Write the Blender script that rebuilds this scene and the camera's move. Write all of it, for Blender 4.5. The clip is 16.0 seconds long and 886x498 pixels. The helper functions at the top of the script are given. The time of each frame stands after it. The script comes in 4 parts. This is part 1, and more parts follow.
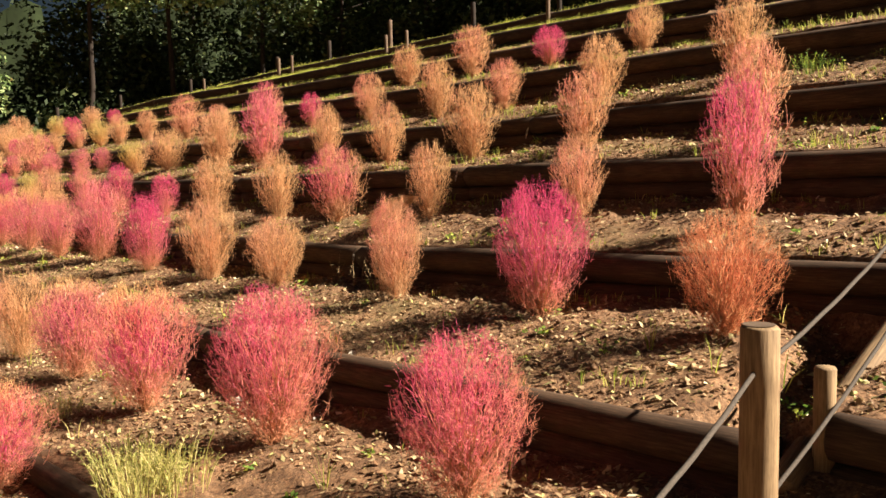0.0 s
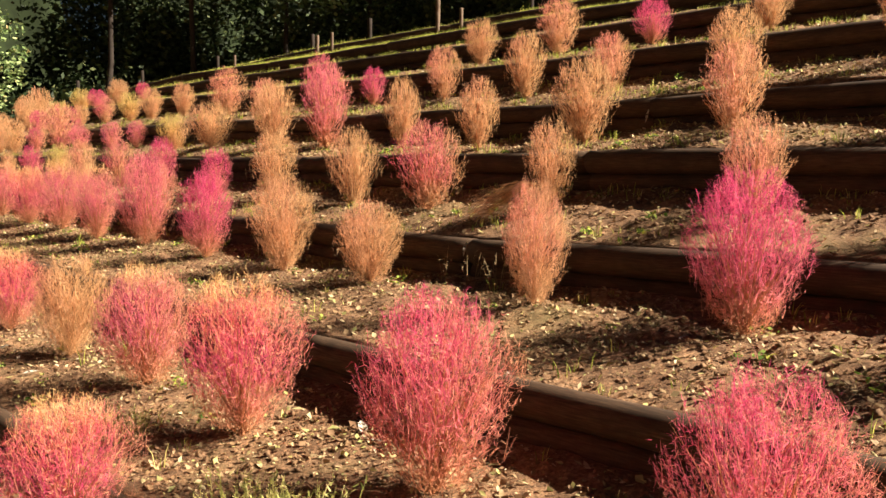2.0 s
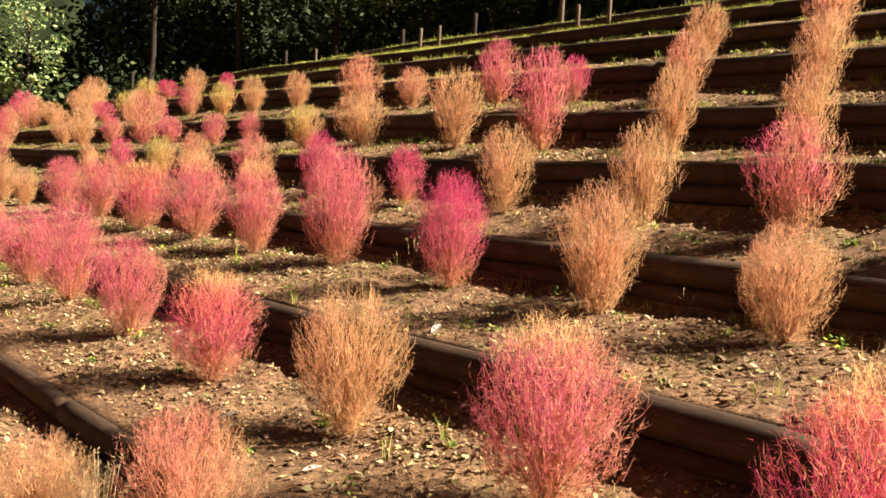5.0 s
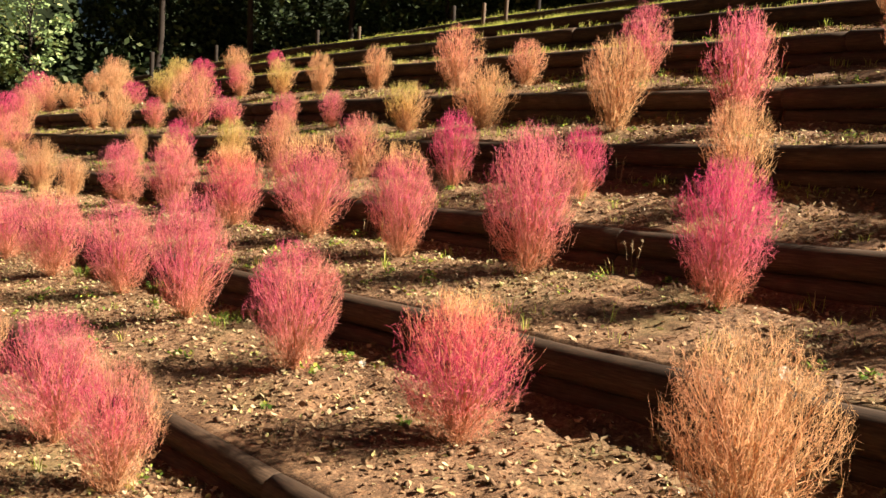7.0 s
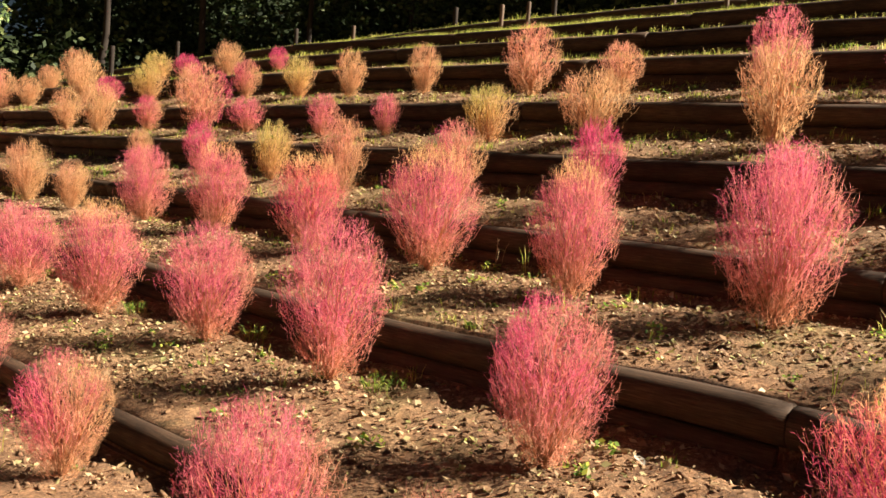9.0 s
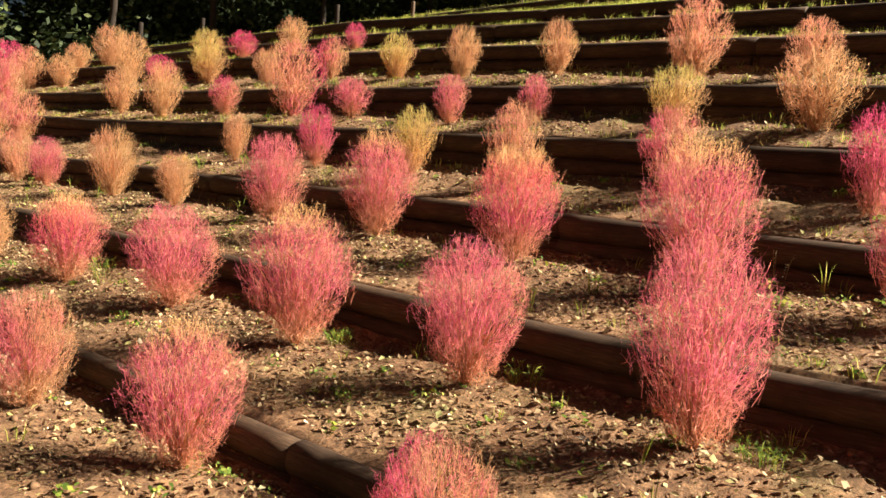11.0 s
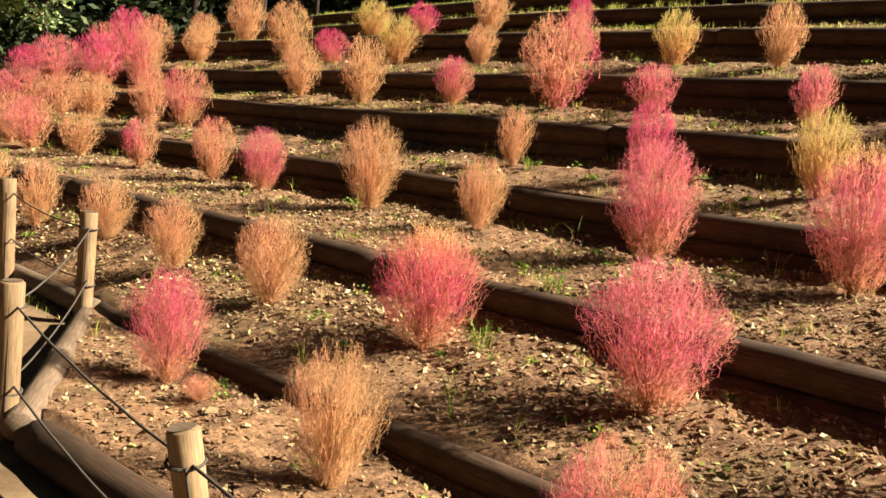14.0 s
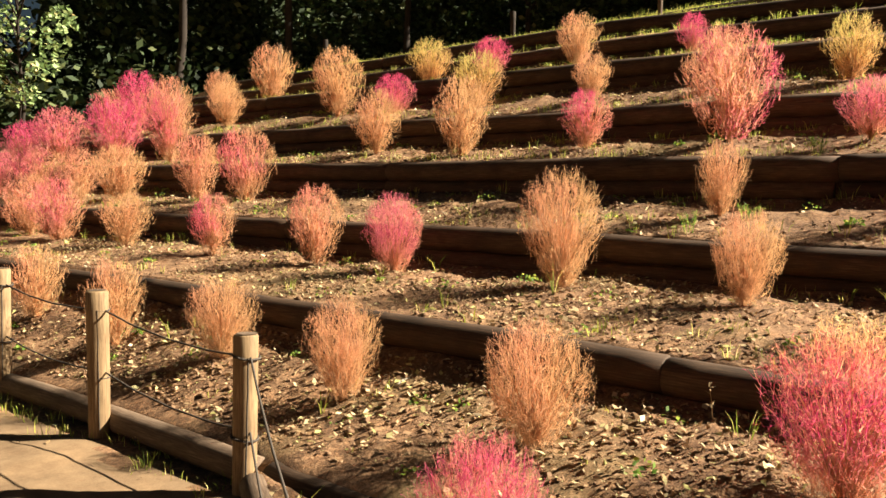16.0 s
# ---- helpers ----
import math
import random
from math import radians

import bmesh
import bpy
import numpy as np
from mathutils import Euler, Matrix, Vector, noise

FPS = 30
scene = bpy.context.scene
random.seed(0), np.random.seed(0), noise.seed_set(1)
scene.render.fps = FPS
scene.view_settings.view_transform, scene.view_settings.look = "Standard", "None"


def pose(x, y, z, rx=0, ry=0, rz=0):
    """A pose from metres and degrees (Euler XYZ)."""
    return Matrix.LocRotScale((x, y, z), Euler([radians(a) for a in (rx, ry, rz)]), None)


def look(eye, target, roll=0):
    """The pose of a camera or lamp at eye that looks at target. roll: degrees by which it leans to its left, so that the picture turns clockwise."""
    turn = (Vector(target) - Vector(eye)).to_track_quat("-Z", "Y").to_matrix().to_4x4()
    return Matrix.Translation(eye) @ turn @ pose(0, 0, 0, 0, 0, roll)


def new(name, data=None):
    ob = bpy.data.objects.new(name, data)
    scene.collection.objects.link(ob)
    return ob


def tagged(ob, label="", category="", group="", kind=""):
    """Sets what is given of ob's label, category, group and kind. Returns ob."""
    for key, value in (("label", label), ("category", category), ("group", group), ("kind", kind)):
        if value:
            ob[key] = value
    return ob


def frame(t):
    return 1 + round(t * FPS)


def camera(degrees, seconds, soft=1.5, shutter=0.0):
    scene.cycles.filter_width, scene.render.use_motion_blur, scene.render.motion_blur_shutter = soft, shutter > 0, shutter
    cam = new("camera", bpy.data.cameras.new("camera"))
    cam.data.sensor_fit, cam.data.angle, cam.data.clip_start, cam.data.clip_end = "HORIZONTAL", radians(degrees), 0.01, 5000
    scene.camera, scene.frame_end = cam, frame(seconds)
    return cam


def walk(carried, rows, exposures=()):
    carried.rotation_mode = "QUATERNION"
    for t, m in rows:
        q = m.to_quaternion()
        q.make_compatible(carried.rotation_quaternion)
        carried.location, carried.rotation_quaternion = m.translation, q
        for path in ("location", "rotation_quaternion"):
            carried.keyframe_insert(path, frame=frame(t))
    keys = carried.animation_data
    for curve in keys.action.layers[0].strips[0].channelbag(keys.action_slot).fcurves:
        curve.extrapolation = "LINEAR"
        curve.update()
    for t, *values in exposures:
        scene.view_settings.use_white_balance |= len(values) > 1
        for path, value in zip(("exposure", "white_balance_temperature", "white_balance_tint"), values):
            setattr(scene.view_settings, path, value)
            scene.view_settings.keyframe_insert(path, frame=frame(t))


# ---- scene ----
cam = camera(53.6, 16.0)
METRES, EYE, TILT, LEAN, TURN = 16.0, 1.5, -5.0, 1.0, -42.9
ROWS = [
    (0.0, 0.0, 0.0, 0.0, -0.0, 0.0, 0.0),
    (0.5, -0.0056, 0.0115, -0.0006, 0.63, -0.62, -0.75),
    (1.0, -0.0152, 0.0302, 0.0013, 0.82, -1.0, -1.93),
    (1.5, -0.0315, 0.0454, 0.0005, 0.53, -0.62, -1.9),
    (2.0, -0.0536, 0.0646, 0.0001, 0.11, -0.54, -2.01),
    (2.5, -0.0736, 0.0899, -0.0008, 0.78, -0.68, -3.88),
    (3.0, -0.0962, 0.1097, 0.0002, -0.59, -0.03, -3.55),
    (3.5, -0.1224, 0.1296, 0.0004, -2.39, 0.59, -3.29),
    (4.0, -0.1474, 0.1519, 0.0002, -0.88, 0.07, -3.65),
    (4.5, -0.1726, 0.1693, 0.0007, -0.46, -0.31, -3.57),
    (5.0, -0.1936, 0.1903, -0.0001, -0.19, 0.36, -4.17),
    (7.5, -0.311, 0.2999, 0.0017, -1.87, -0.82, -4.51),
    (8.0, -0.333, 0.3238, 0.0031, -3.08, -1.55, -5.45),
    (8.5, -0.3561, 0.3419, 0.0037, -5.45, -0.22, -4.93),
    (9.0, -0.3838, 0.3616, 0.0039, -6.75, 0.68, -4.87),
    (9.5, -0.4091, 0.386, 0.0036, -6.2, -0.03, -5.43),
    (12.0, -0.5271, 0.4803, 0.011, -9.53, -0.34, -4.12),
    (12.5, -0.5505, 0.5064, 0.0119, -8.76, -0.44, -4.42),
    (13.0, -0.5739, 0.5313, 0.0141, -8.73, -0.34, -4.02),
    (13.5, -0.5969, 0.5584, 0.0162, -8.2, -0.54, -4.99),
    (14.0, -0.6246, 0.5836, 0.0174, -7.37, -1.71, -6.35),
    (14.5, -0.6446, 0.6087, 0.0195, -6.78, -1.05, -4.68),
    (15.0, -0.6642, 0.6379, 0.0197, -7.33, 0.6, -3.57),
    (15.5, -0.6873, 0.6659, 0.0233, -8.56, 1.24, -2.25),
    (16.0, -0.7052, 0.6962, 0.0245, -9.64, 1.54, -1.41),
]
walk(cam, [(t, pose(0, 0, EYE, TILT, LEAN, TURN) @ pose(METRES * x, METRES * y, METRES * z, 90 + pitch, roll, yaw)) for t, x, y, z, yaw, pitch, roll in ROWS],
     exposures=[(0.0, 2.03, 6600, 9), (2.5, 2.1, 6600, 8), (9.5, 2.12, 6500, 7), (14.5, 2.17, 6600, 4), (16.0, 2.29, 6600, 4)])

# ---- world, sun ----
SUN_EL, SUN_AZ = 34.5, (0.64, -0.77)
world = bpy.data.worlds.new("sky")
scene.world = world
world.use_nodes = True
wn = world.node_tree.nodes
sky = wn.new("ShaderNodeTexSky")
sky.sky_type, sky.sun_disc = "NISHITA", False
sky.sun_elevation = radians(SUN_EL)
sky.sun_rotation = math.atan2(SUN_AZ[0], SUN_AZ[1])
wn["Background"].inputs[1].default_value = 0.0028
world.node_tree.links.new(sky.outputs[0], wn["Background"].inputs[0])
sun = new("sun", bpy.data.lights.new("sun", "SUN"))
sun.data.energy, sun.data.angle, sun.data.color = 5.0, radians(0.55), (1.0, 0.88, 0.73)
sun.matrix_basis = look((SUN_AZ[0] * 40, SUN_AZ[1] * 40, 40 * math.tan(radians(SUN_EL))), (0, 0, 0))

# ---- materials ----


def mat(name, rough=0.85):
    m = bpy.data.materials.new(name)
    m.use_nodes = True
    nt = m.node_tree
    bs = nt.nodes["Principled BSDF"]
    bs.inputs["Roughness"].default_value = rough
    bs.inputs["Specular IOR Level"].default_value = 0.25
    return m, nt, bs


def node(nt, kind, **kw):
    n = nt.nodes.new(kind)
    for k, v in kw.items():
        n.inputs[k.replace("_", " ")].default_value = v
    return n


def ramp(nt, fac, stops):
    r = nt.nodes.new("ShaderNodeValToRGB")
    e = r.color_ramp.elements
    while len(e) < len(stops):
        e.new(0.5)
    for el, (p, c) in zip(e, stops):
        el.position, el.color = p, (*c, 1)
    nt.links.new(fac, r.inputs[0])
    return r.outputs[0]


def mix(nt, fac, a, b, how="MIX"):
    n = nt.nodes.new("ShaderNodeMix")
    n.data_type, n.blend_type = "RGBA", how
    for sock, v in ((n.inputs[0], fac), (n.inputs[6], a), (n.inputs[7], b)):
        if isinstance(v, bpy.types.NodeSocket):
            nt.links.new(v, sock)
        elif isinstance(v, (int, float)):
            sock.default_value = v
        else:
            sock.default_value = (*v, 1)
    return n.outputs[2]


def bump(nt, bs, height, strength, dist):
    b = node(nt, "ShaderNodeBump", Strength=strength, Distance=dist)
    nt.links.new(height, b.inputs["Height"])
    nt.links.new(b.outputs[0], bs.inputs["Normal"])


def noise_tex(nt, scale, detail=6.0, vec=None, rough=0.55):
    n = node(nt, "ShaderNodeTexNoise", Scale=scale, Detail=detail, Roughness=rough)
    if vec is not None:
        nt.links.new(vec, n.inputs["Vector"])
    return n.outputs[0]


def coord(nt, which="Object", scale=(1, 1, 1)):
    tc = nt.nodes.new("ShaderNodeTexCoord")
    mp = nt.nodes.new("ShaderNodeMapping")
    mp.inputs["Scale"].default_value = scale
    nt.links.new(tc.outputs[which], mp.inputs[0])
    return mp.outputs[0]


def soil_material():
    m, nt, bs = mat("soil", 0.95)
    v = coord(nt)
    big = noise_tex(nt, 1.1, 5, v, 0.6)
    patch = noise_tex(nt, 3.2, 6, v, 0.65)
    mid = noise_tex(nt, 14, 8, v, 0.7)
    fine = noise_tex(nt, 70, 8, v, 0.75)
    c = ramp(nt, mid, [(0.32, (0.105, 0.056, 0.031)), (0.5, (0.205, 0.118, 0.066)), (0.68, (0.31, 0.19, 0.112))])
    c = mix(nt, 1.0, c, ramp(nt, fine, [(0.34, (0.4, 0.37, 0.34)), (0.52, (0.95, 0.94, 0.92)), (0.7, (1.5, 1.45, 1.38))]), "MULTIPLY")
    crumb = nt.nodes.new("ShaderNodeTexVoronoi")
    crumb.inputs["Scale"].default_value = 60
    nt.links.new(v, crumb.inputs["Vector"])
    c = mix(nt, 0.4, c, ramp(nt, crumb.outputs["Color"], [(0.15, (0.4, 0.37, 0.34)), (0.5, (1, 1, 1)), (0.85, (1.7, 1.6, 1.45))]), "MULTIPLY")
    c = mix(nt, 1.0, c, ramp(nt, patch, [(0.36, (0.62, 0.57, 0.53)), (0.5, (0.95, 0.95, 0.94)), (0.64, (1.2, 1.17, 1.12))]), "MULTIPLY")
    moss = ramp(nt, big, [(0.54, (0, 0, 0)), (0.7, (0.4, 0.4, 0.4))])
    c = mix(nt, moss, c, (0.15, 0.14, 0.05))
    nt.links.new(c, bs.inputs["Base Color"])
    high = nt.nodes.new("ShaderNodeMath")
    high.operation = "MULTIPLY_ADD"
    nt.links.new(mid, high.inputs[0])
    high.inputs[1].default_value = 1.6
    nt.links.new(fine, high.inputs[2])
    bump(nt, bs, high.outputs[0], 0.8, 0.009)
    return m


def sand_material():
    m, nt, bs = mat("path_sand", 0.95)
    v = coord(nt)
    big = noise_tex(nt, 1.6, 6, v, 0.65)
    mid = noise_tex(nt, 7, 6, v, 0.6)
    fine = noise_tex(nt, 160, 6, v, 0.7)
    c = ramp(nt, mid, [(0.3, (0.165, 0.105, 0.058)), (0.7, (0.25, 0.17, 0.097))])
    c = mix(nt, 1.0, c, ramp(nt, fine, [(0.3, (0.55, 0.53, 0.52)), (0.65, (0.95, 0.93, 0.92))]), "MULTIPLY")
    c = mix(nt, 1.0, c, ramp(nt, big, [(0.36, (0.6, 0.58, 0.55)), (0.5, (1, 1, 1)), (0.66, (1.2, 1.18, 1.15))]), "MULTIPLY")
    nt.links.new(c, bs.inputs["Base Color"])
    bump(nt, bs, mid, 0.5, 0.01)
    return m


def wood_material(name, dark, mid_c, pale, top):
    """Weathered round timber: grain along the log, checks, upper side bleached and painted as if sunlit."""
    m, nt, bs = mat(name, 0.8)
    grain = noise_tex(nt, 22, 8, coord(nt, "Object", (6, 0.35, 6)), 0.7)
    blot = noise_tex(nt, 3.5, 5, coord(nt))
    c = ramp(nt, grain, [(0.3, dark), (0.52, mid_c), (0.75, pale)])
    c = mix(nt, ramp(nt, blot, [(0.45, (0, 0, 0)), (0.7, (0.7, 0.7, 0.7))]), c, dark)
    # upper side: bleached wood, with a sunlit look put into the colour
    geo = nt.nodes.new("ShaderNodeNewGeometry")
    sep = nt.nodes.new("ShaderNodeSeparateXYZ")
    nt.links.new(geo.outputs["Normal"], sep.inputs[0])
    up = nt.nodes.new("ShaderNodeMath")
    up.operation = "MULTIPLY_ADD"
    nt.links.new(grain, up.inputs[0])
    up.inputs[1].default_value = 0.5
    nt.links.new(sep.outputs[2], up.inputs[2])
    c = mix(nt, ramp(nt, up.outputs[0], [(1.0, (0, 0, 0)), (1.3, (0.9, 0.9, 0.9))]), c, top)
    info = nt.nodes.new("ShaderNodeObjectInfo")
    c = mix(nt, 1.0, c, ramp(nt, info.outputs["Random"], [(0, (0.8, 0.77, 0.75)), (1, (1.25, 1.25, 1.25))]), "MULTIPLY")
    nt.links.new(c, bs.inputs["Base Color"])
    bump(nt, bs, grain, 0.5, 0.0016)
    return m


def flora_material(name, stops, second=None, edge=0.5, island=0.32, trans=0.5, where="z", rough=0.7, straw=0.7):
    """Thin leaves and twigs: colour up the plant, a second tint in patches and on the sunlit side, each strand its own
    shade, light let through.
    """
    m, nt, bs = mat(name, rough)
    tc = nt.nodes.new("ShaderNodeTexCoord")
    sep = nt.nodes.new("ShaderNodeSeparateXYZ")
    nt.links.new(tc.outputs["Generated"], sep.inputs[0])
    info = nt.nodes.new("ShaderNodeObjectInfo")
    geo = nt.nodes.new("ShaderNodeNewGeometry")
    add = nt.nodes.new("ShaderNodeMath")
    add.operation = "MULTIPLY_ADD"
    nt.links.new(geo.outputs["Random Per Island"], add.inputs[0])
    add.inputs[1].default_value = 0.22
    nt.links.new(sep.outputs[2], add.inputs[2])
    c = ramp(nt, add.outputs[0] if where == "z" else geo.outputs["Random Per Island"], stops)
    if second:
        shift = nt.nodes.new("ShaderNodeVectorMath")
        shift.operation = "ADD"
        nt.links.new(tc.outputs["Generated"], shift.inputs[0])
        nt.links.new(info.outputs["Random"], shift.inputs[1])
        n = noise_tex(nt, 1.8, 2, shift.outputs[0])
        # sunlit look put into the colour: the second tint leans towards the sun
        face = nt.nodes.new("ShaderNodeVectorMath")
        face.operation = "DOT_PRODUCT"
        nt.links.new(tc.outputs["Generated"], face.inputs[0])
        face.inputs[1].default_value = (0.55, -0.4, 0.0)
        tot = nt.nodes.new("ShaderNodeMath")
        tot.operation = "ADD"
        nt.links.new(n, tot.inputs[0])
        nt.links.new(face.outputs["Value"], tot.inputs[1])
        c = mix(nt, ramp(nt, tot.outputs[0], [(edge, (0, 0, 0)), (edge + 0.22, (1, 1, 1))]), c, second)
    if where == "z" and trans > 0.3:
        # a few strands carry pale seed
        seedy = ramp(nt, geo.outputs["Random Per Island"], [(0.62, (0, 0, 0)), (0.9, (straw, straw, straw))])
        c = mix(nt, seedy, c, (0.7, 0.4, 0.2))
    lo, hi = 0.95 * (1 - island), 0.95 * (1 + island)
    c = mix(nt, 1.0, c, ramp(nt, geo.outputs["Random Per Island"], [(0, (lo, lo, lo)), (1, (hi, hi, hi))]), "MULTIPLY")
    nt.links.new(c, bs.inputs["Base Color"])
    tr = nt.nodes.new("ShaderNodeBsdfTranslucent")
    nt.links.new(c, tr.inputs[0])
    ms = nt.nodes.new("ShaderNodeMixShader")
    ms.inputs[0].default_value = trans
    nt.links.new(bs.outputs[0], ms.inputs[1])
    nt.links.new(tr.outputs[0], ms.inputs[2])
    nt.links.new(ms.outputs[0], nt.nodes["Material Output"].inputs[0])
    return m


SOIL, SAND = soil_material(), sand_material()
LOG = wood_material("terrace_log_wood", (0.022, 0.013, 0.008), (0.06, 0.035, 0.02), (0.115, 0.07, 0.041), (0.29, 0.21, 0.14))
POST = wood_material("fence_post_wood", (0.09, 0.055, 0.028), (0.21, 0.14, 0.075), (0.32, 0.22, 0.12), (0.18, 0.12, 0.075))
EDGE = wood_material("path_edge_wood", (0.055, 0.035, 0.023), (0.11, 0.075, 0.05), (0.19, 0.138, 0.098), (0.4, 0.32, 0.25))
STEM = flora_material("kochia_stem", [(0.0, (0.42, 0.2, 0.1)), (1.0, (0.6, 0.32, 0.16))], trans=0.1)
PINK, ROSE, SALMON, ORANGE = (0.63, 0.068, 0.2), (0.65, 0.135, 0.22), (0.68, 0.3, 0.21), (0.63, 0.37, 0.195)
ROSY, BROWN, LIME, STRAW = (0.68, 0.25, 0.19), (0.5, 0.19, 0.085), (0.56, 0.52, 0.15), (0.8, 0.55, 0.24)
TAN_FOOT = (0.66, 0.34, 0.17)
TINT = {
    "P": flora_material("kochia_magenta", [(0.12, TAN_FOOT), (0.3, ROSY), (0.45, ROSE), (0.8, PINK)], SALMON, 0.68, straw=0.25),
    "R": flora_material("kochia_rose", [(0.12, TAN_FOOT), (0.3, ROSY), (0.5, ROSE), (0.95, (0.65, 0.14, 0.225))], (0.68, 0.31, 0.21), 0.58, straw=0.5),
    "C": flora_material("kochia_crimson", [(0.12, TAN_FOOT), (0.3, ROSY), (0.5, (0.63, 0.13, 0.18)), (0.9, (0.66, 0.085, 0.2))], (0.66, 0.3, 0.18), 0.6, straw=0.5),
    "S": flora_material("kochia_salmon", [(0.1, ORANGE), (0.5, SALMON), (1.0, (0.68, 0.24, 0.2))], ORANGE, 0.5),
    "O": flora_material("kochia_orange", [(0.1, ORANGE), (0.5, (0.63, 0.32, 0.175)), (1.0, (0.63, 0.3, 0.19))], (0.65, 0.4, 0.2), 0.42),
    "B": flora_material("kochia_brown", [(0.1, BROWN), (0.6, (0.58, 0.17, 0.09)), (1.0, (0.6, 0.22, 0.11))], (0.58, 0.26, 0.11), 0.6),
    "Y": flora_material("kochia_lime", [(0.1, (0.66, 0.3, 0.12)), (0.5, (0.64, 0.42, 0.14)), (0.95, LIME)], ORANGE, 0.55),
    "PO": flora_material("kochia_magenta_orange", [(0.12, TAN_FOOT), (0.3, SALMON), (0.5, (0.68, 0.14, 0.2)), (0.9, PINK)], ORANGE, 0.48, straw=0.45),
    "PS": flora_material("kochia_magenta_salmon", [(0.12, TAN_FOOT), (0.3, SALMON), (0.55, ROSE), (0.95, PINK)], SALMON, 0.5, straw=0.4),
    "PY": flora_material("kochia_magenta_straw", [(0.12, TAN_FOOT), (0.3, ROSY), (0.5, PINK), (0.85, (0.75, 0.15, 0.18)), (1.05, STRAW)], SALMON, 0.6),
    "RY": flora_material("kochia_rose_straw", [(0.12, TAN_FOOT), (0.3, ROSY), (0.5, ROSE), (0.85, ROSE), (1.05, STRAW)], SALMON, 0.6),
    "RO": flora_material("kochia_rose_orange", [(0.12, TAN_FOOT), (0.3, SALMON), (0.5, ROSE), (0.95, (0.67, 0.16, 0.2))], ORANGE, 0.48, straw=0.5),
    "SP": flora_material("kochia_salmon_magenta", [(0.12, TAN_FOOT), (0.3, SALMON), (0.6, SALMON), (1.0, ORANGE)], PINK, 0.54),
}
LEAF = flora_material("fallen_leaf", [(0, (0.2, 0.11, 0.055)), (0.3, (0.3, 0.18, 0.09)), (0.45, (0.17, 0.09, 0.045)), (0.6, (0.36, 0.25, 0.135)), (0.8, (0.43, 0.33, 0.19)), (0.9, (0.22, 0.22, 0.08)), (0.96, (0.42, 0.38, 0.14)), (1, (0.54, 0.46, 0.33))], where="i", island=0.25, trans=0.2)
HERB = flora_material("pale_weed", [(0, (0.3, 0.32, 0.08)), (0.5, (0.5, 0.48, 0.15)), (1, (0.62, 0.52, 0.24))], where="i", island=0.3)
GRASS = flora_material("grass_blade", [(0, (0.16, 0.24, 0.03)), (0.5, (0.36, 0.42, 0.06)), (0.8, (0.55, 0.52, 0.12)), (1, (0.6, 0.48, 0.2))], where="i", island=0.25)
WEED = flora_material("weed_leaf", [(0, (0.08, 0.16, 0.025)), (0.6, (0.2, 0.3, 0.05)), (1, (0.42, 0.42, 0.08))], where="i", island=0.3)
# tree leaves in two copies: shade and sunlight are put into the colours
SHADED_LEAF = flora_material("shaded_tree_leaf", [(0, (0.015, 0.026, 0.01)), (0.6, (0.03, 0.05, 0.014)), (0.95, (0.06, 0.08, 0.026)), (1, (0.1, 0.1, 0.04))], where="i", island=0.35, trans=0.3)
# deep shade below the crowns is put into these very dark greens
UNDER_SHADE_LEAF = flora_material("shaded_shrub_leaf", [(0, (0.012, 0.022, 0.008)), (0.8, (0.032, 0.05, 0.016)), (1, (0.08, 0.09, 0.035))], where="i", island=0.35, trans=0.15)
# the sunlit copy: lighter greens stand in for sun on the crowns
SUNLIT_LEAF = flora_material("lit_tree_leaf", [(0, (0.1, 0.17, 0.06)), (0.5, (0.23, 0.32, 0.12)), (0.9, (0.36, 0.44, 0.2)), (0.96, (0.42, 0.4, 0.18)), (1, (0.42, 0.28, 0.14))], where="i", island=0.35, trans=0.35)


def plain(name, colour, rough=0.8, spot=30):
    m, nt, bs = mat(name, rough)
    n = noise_tex(nt, spot, 6, coord(nt))
    dark = tuple(c * 0.55 for c in colour)
    nt.links.new(ramp(nt, n, [(0.3, dark), (0.7, colour)]), bs.inputs["Base Color"])
    bump(nt, bs, n, 0.4, 0.003)
    return m


ROPE = plain("rope_fibre", (0.075, 0.06, 0.048), 0.9, 120)
BARK = plain("bark", (0.03, 0.022, 0.017), 0.95, 9)
CLOD = plain("clod_soil", (0.19, 0.11, 0.06), 0.95, 40)
STRAWM = plain("dry_straw", (0.3, 0.21, 0.11), 0.8, 60)

# ---- terrain ----
WALL_X = [2.87, 4.3, 5.4, 6.4, 7.45, 8.5, 9.9, 11.3]
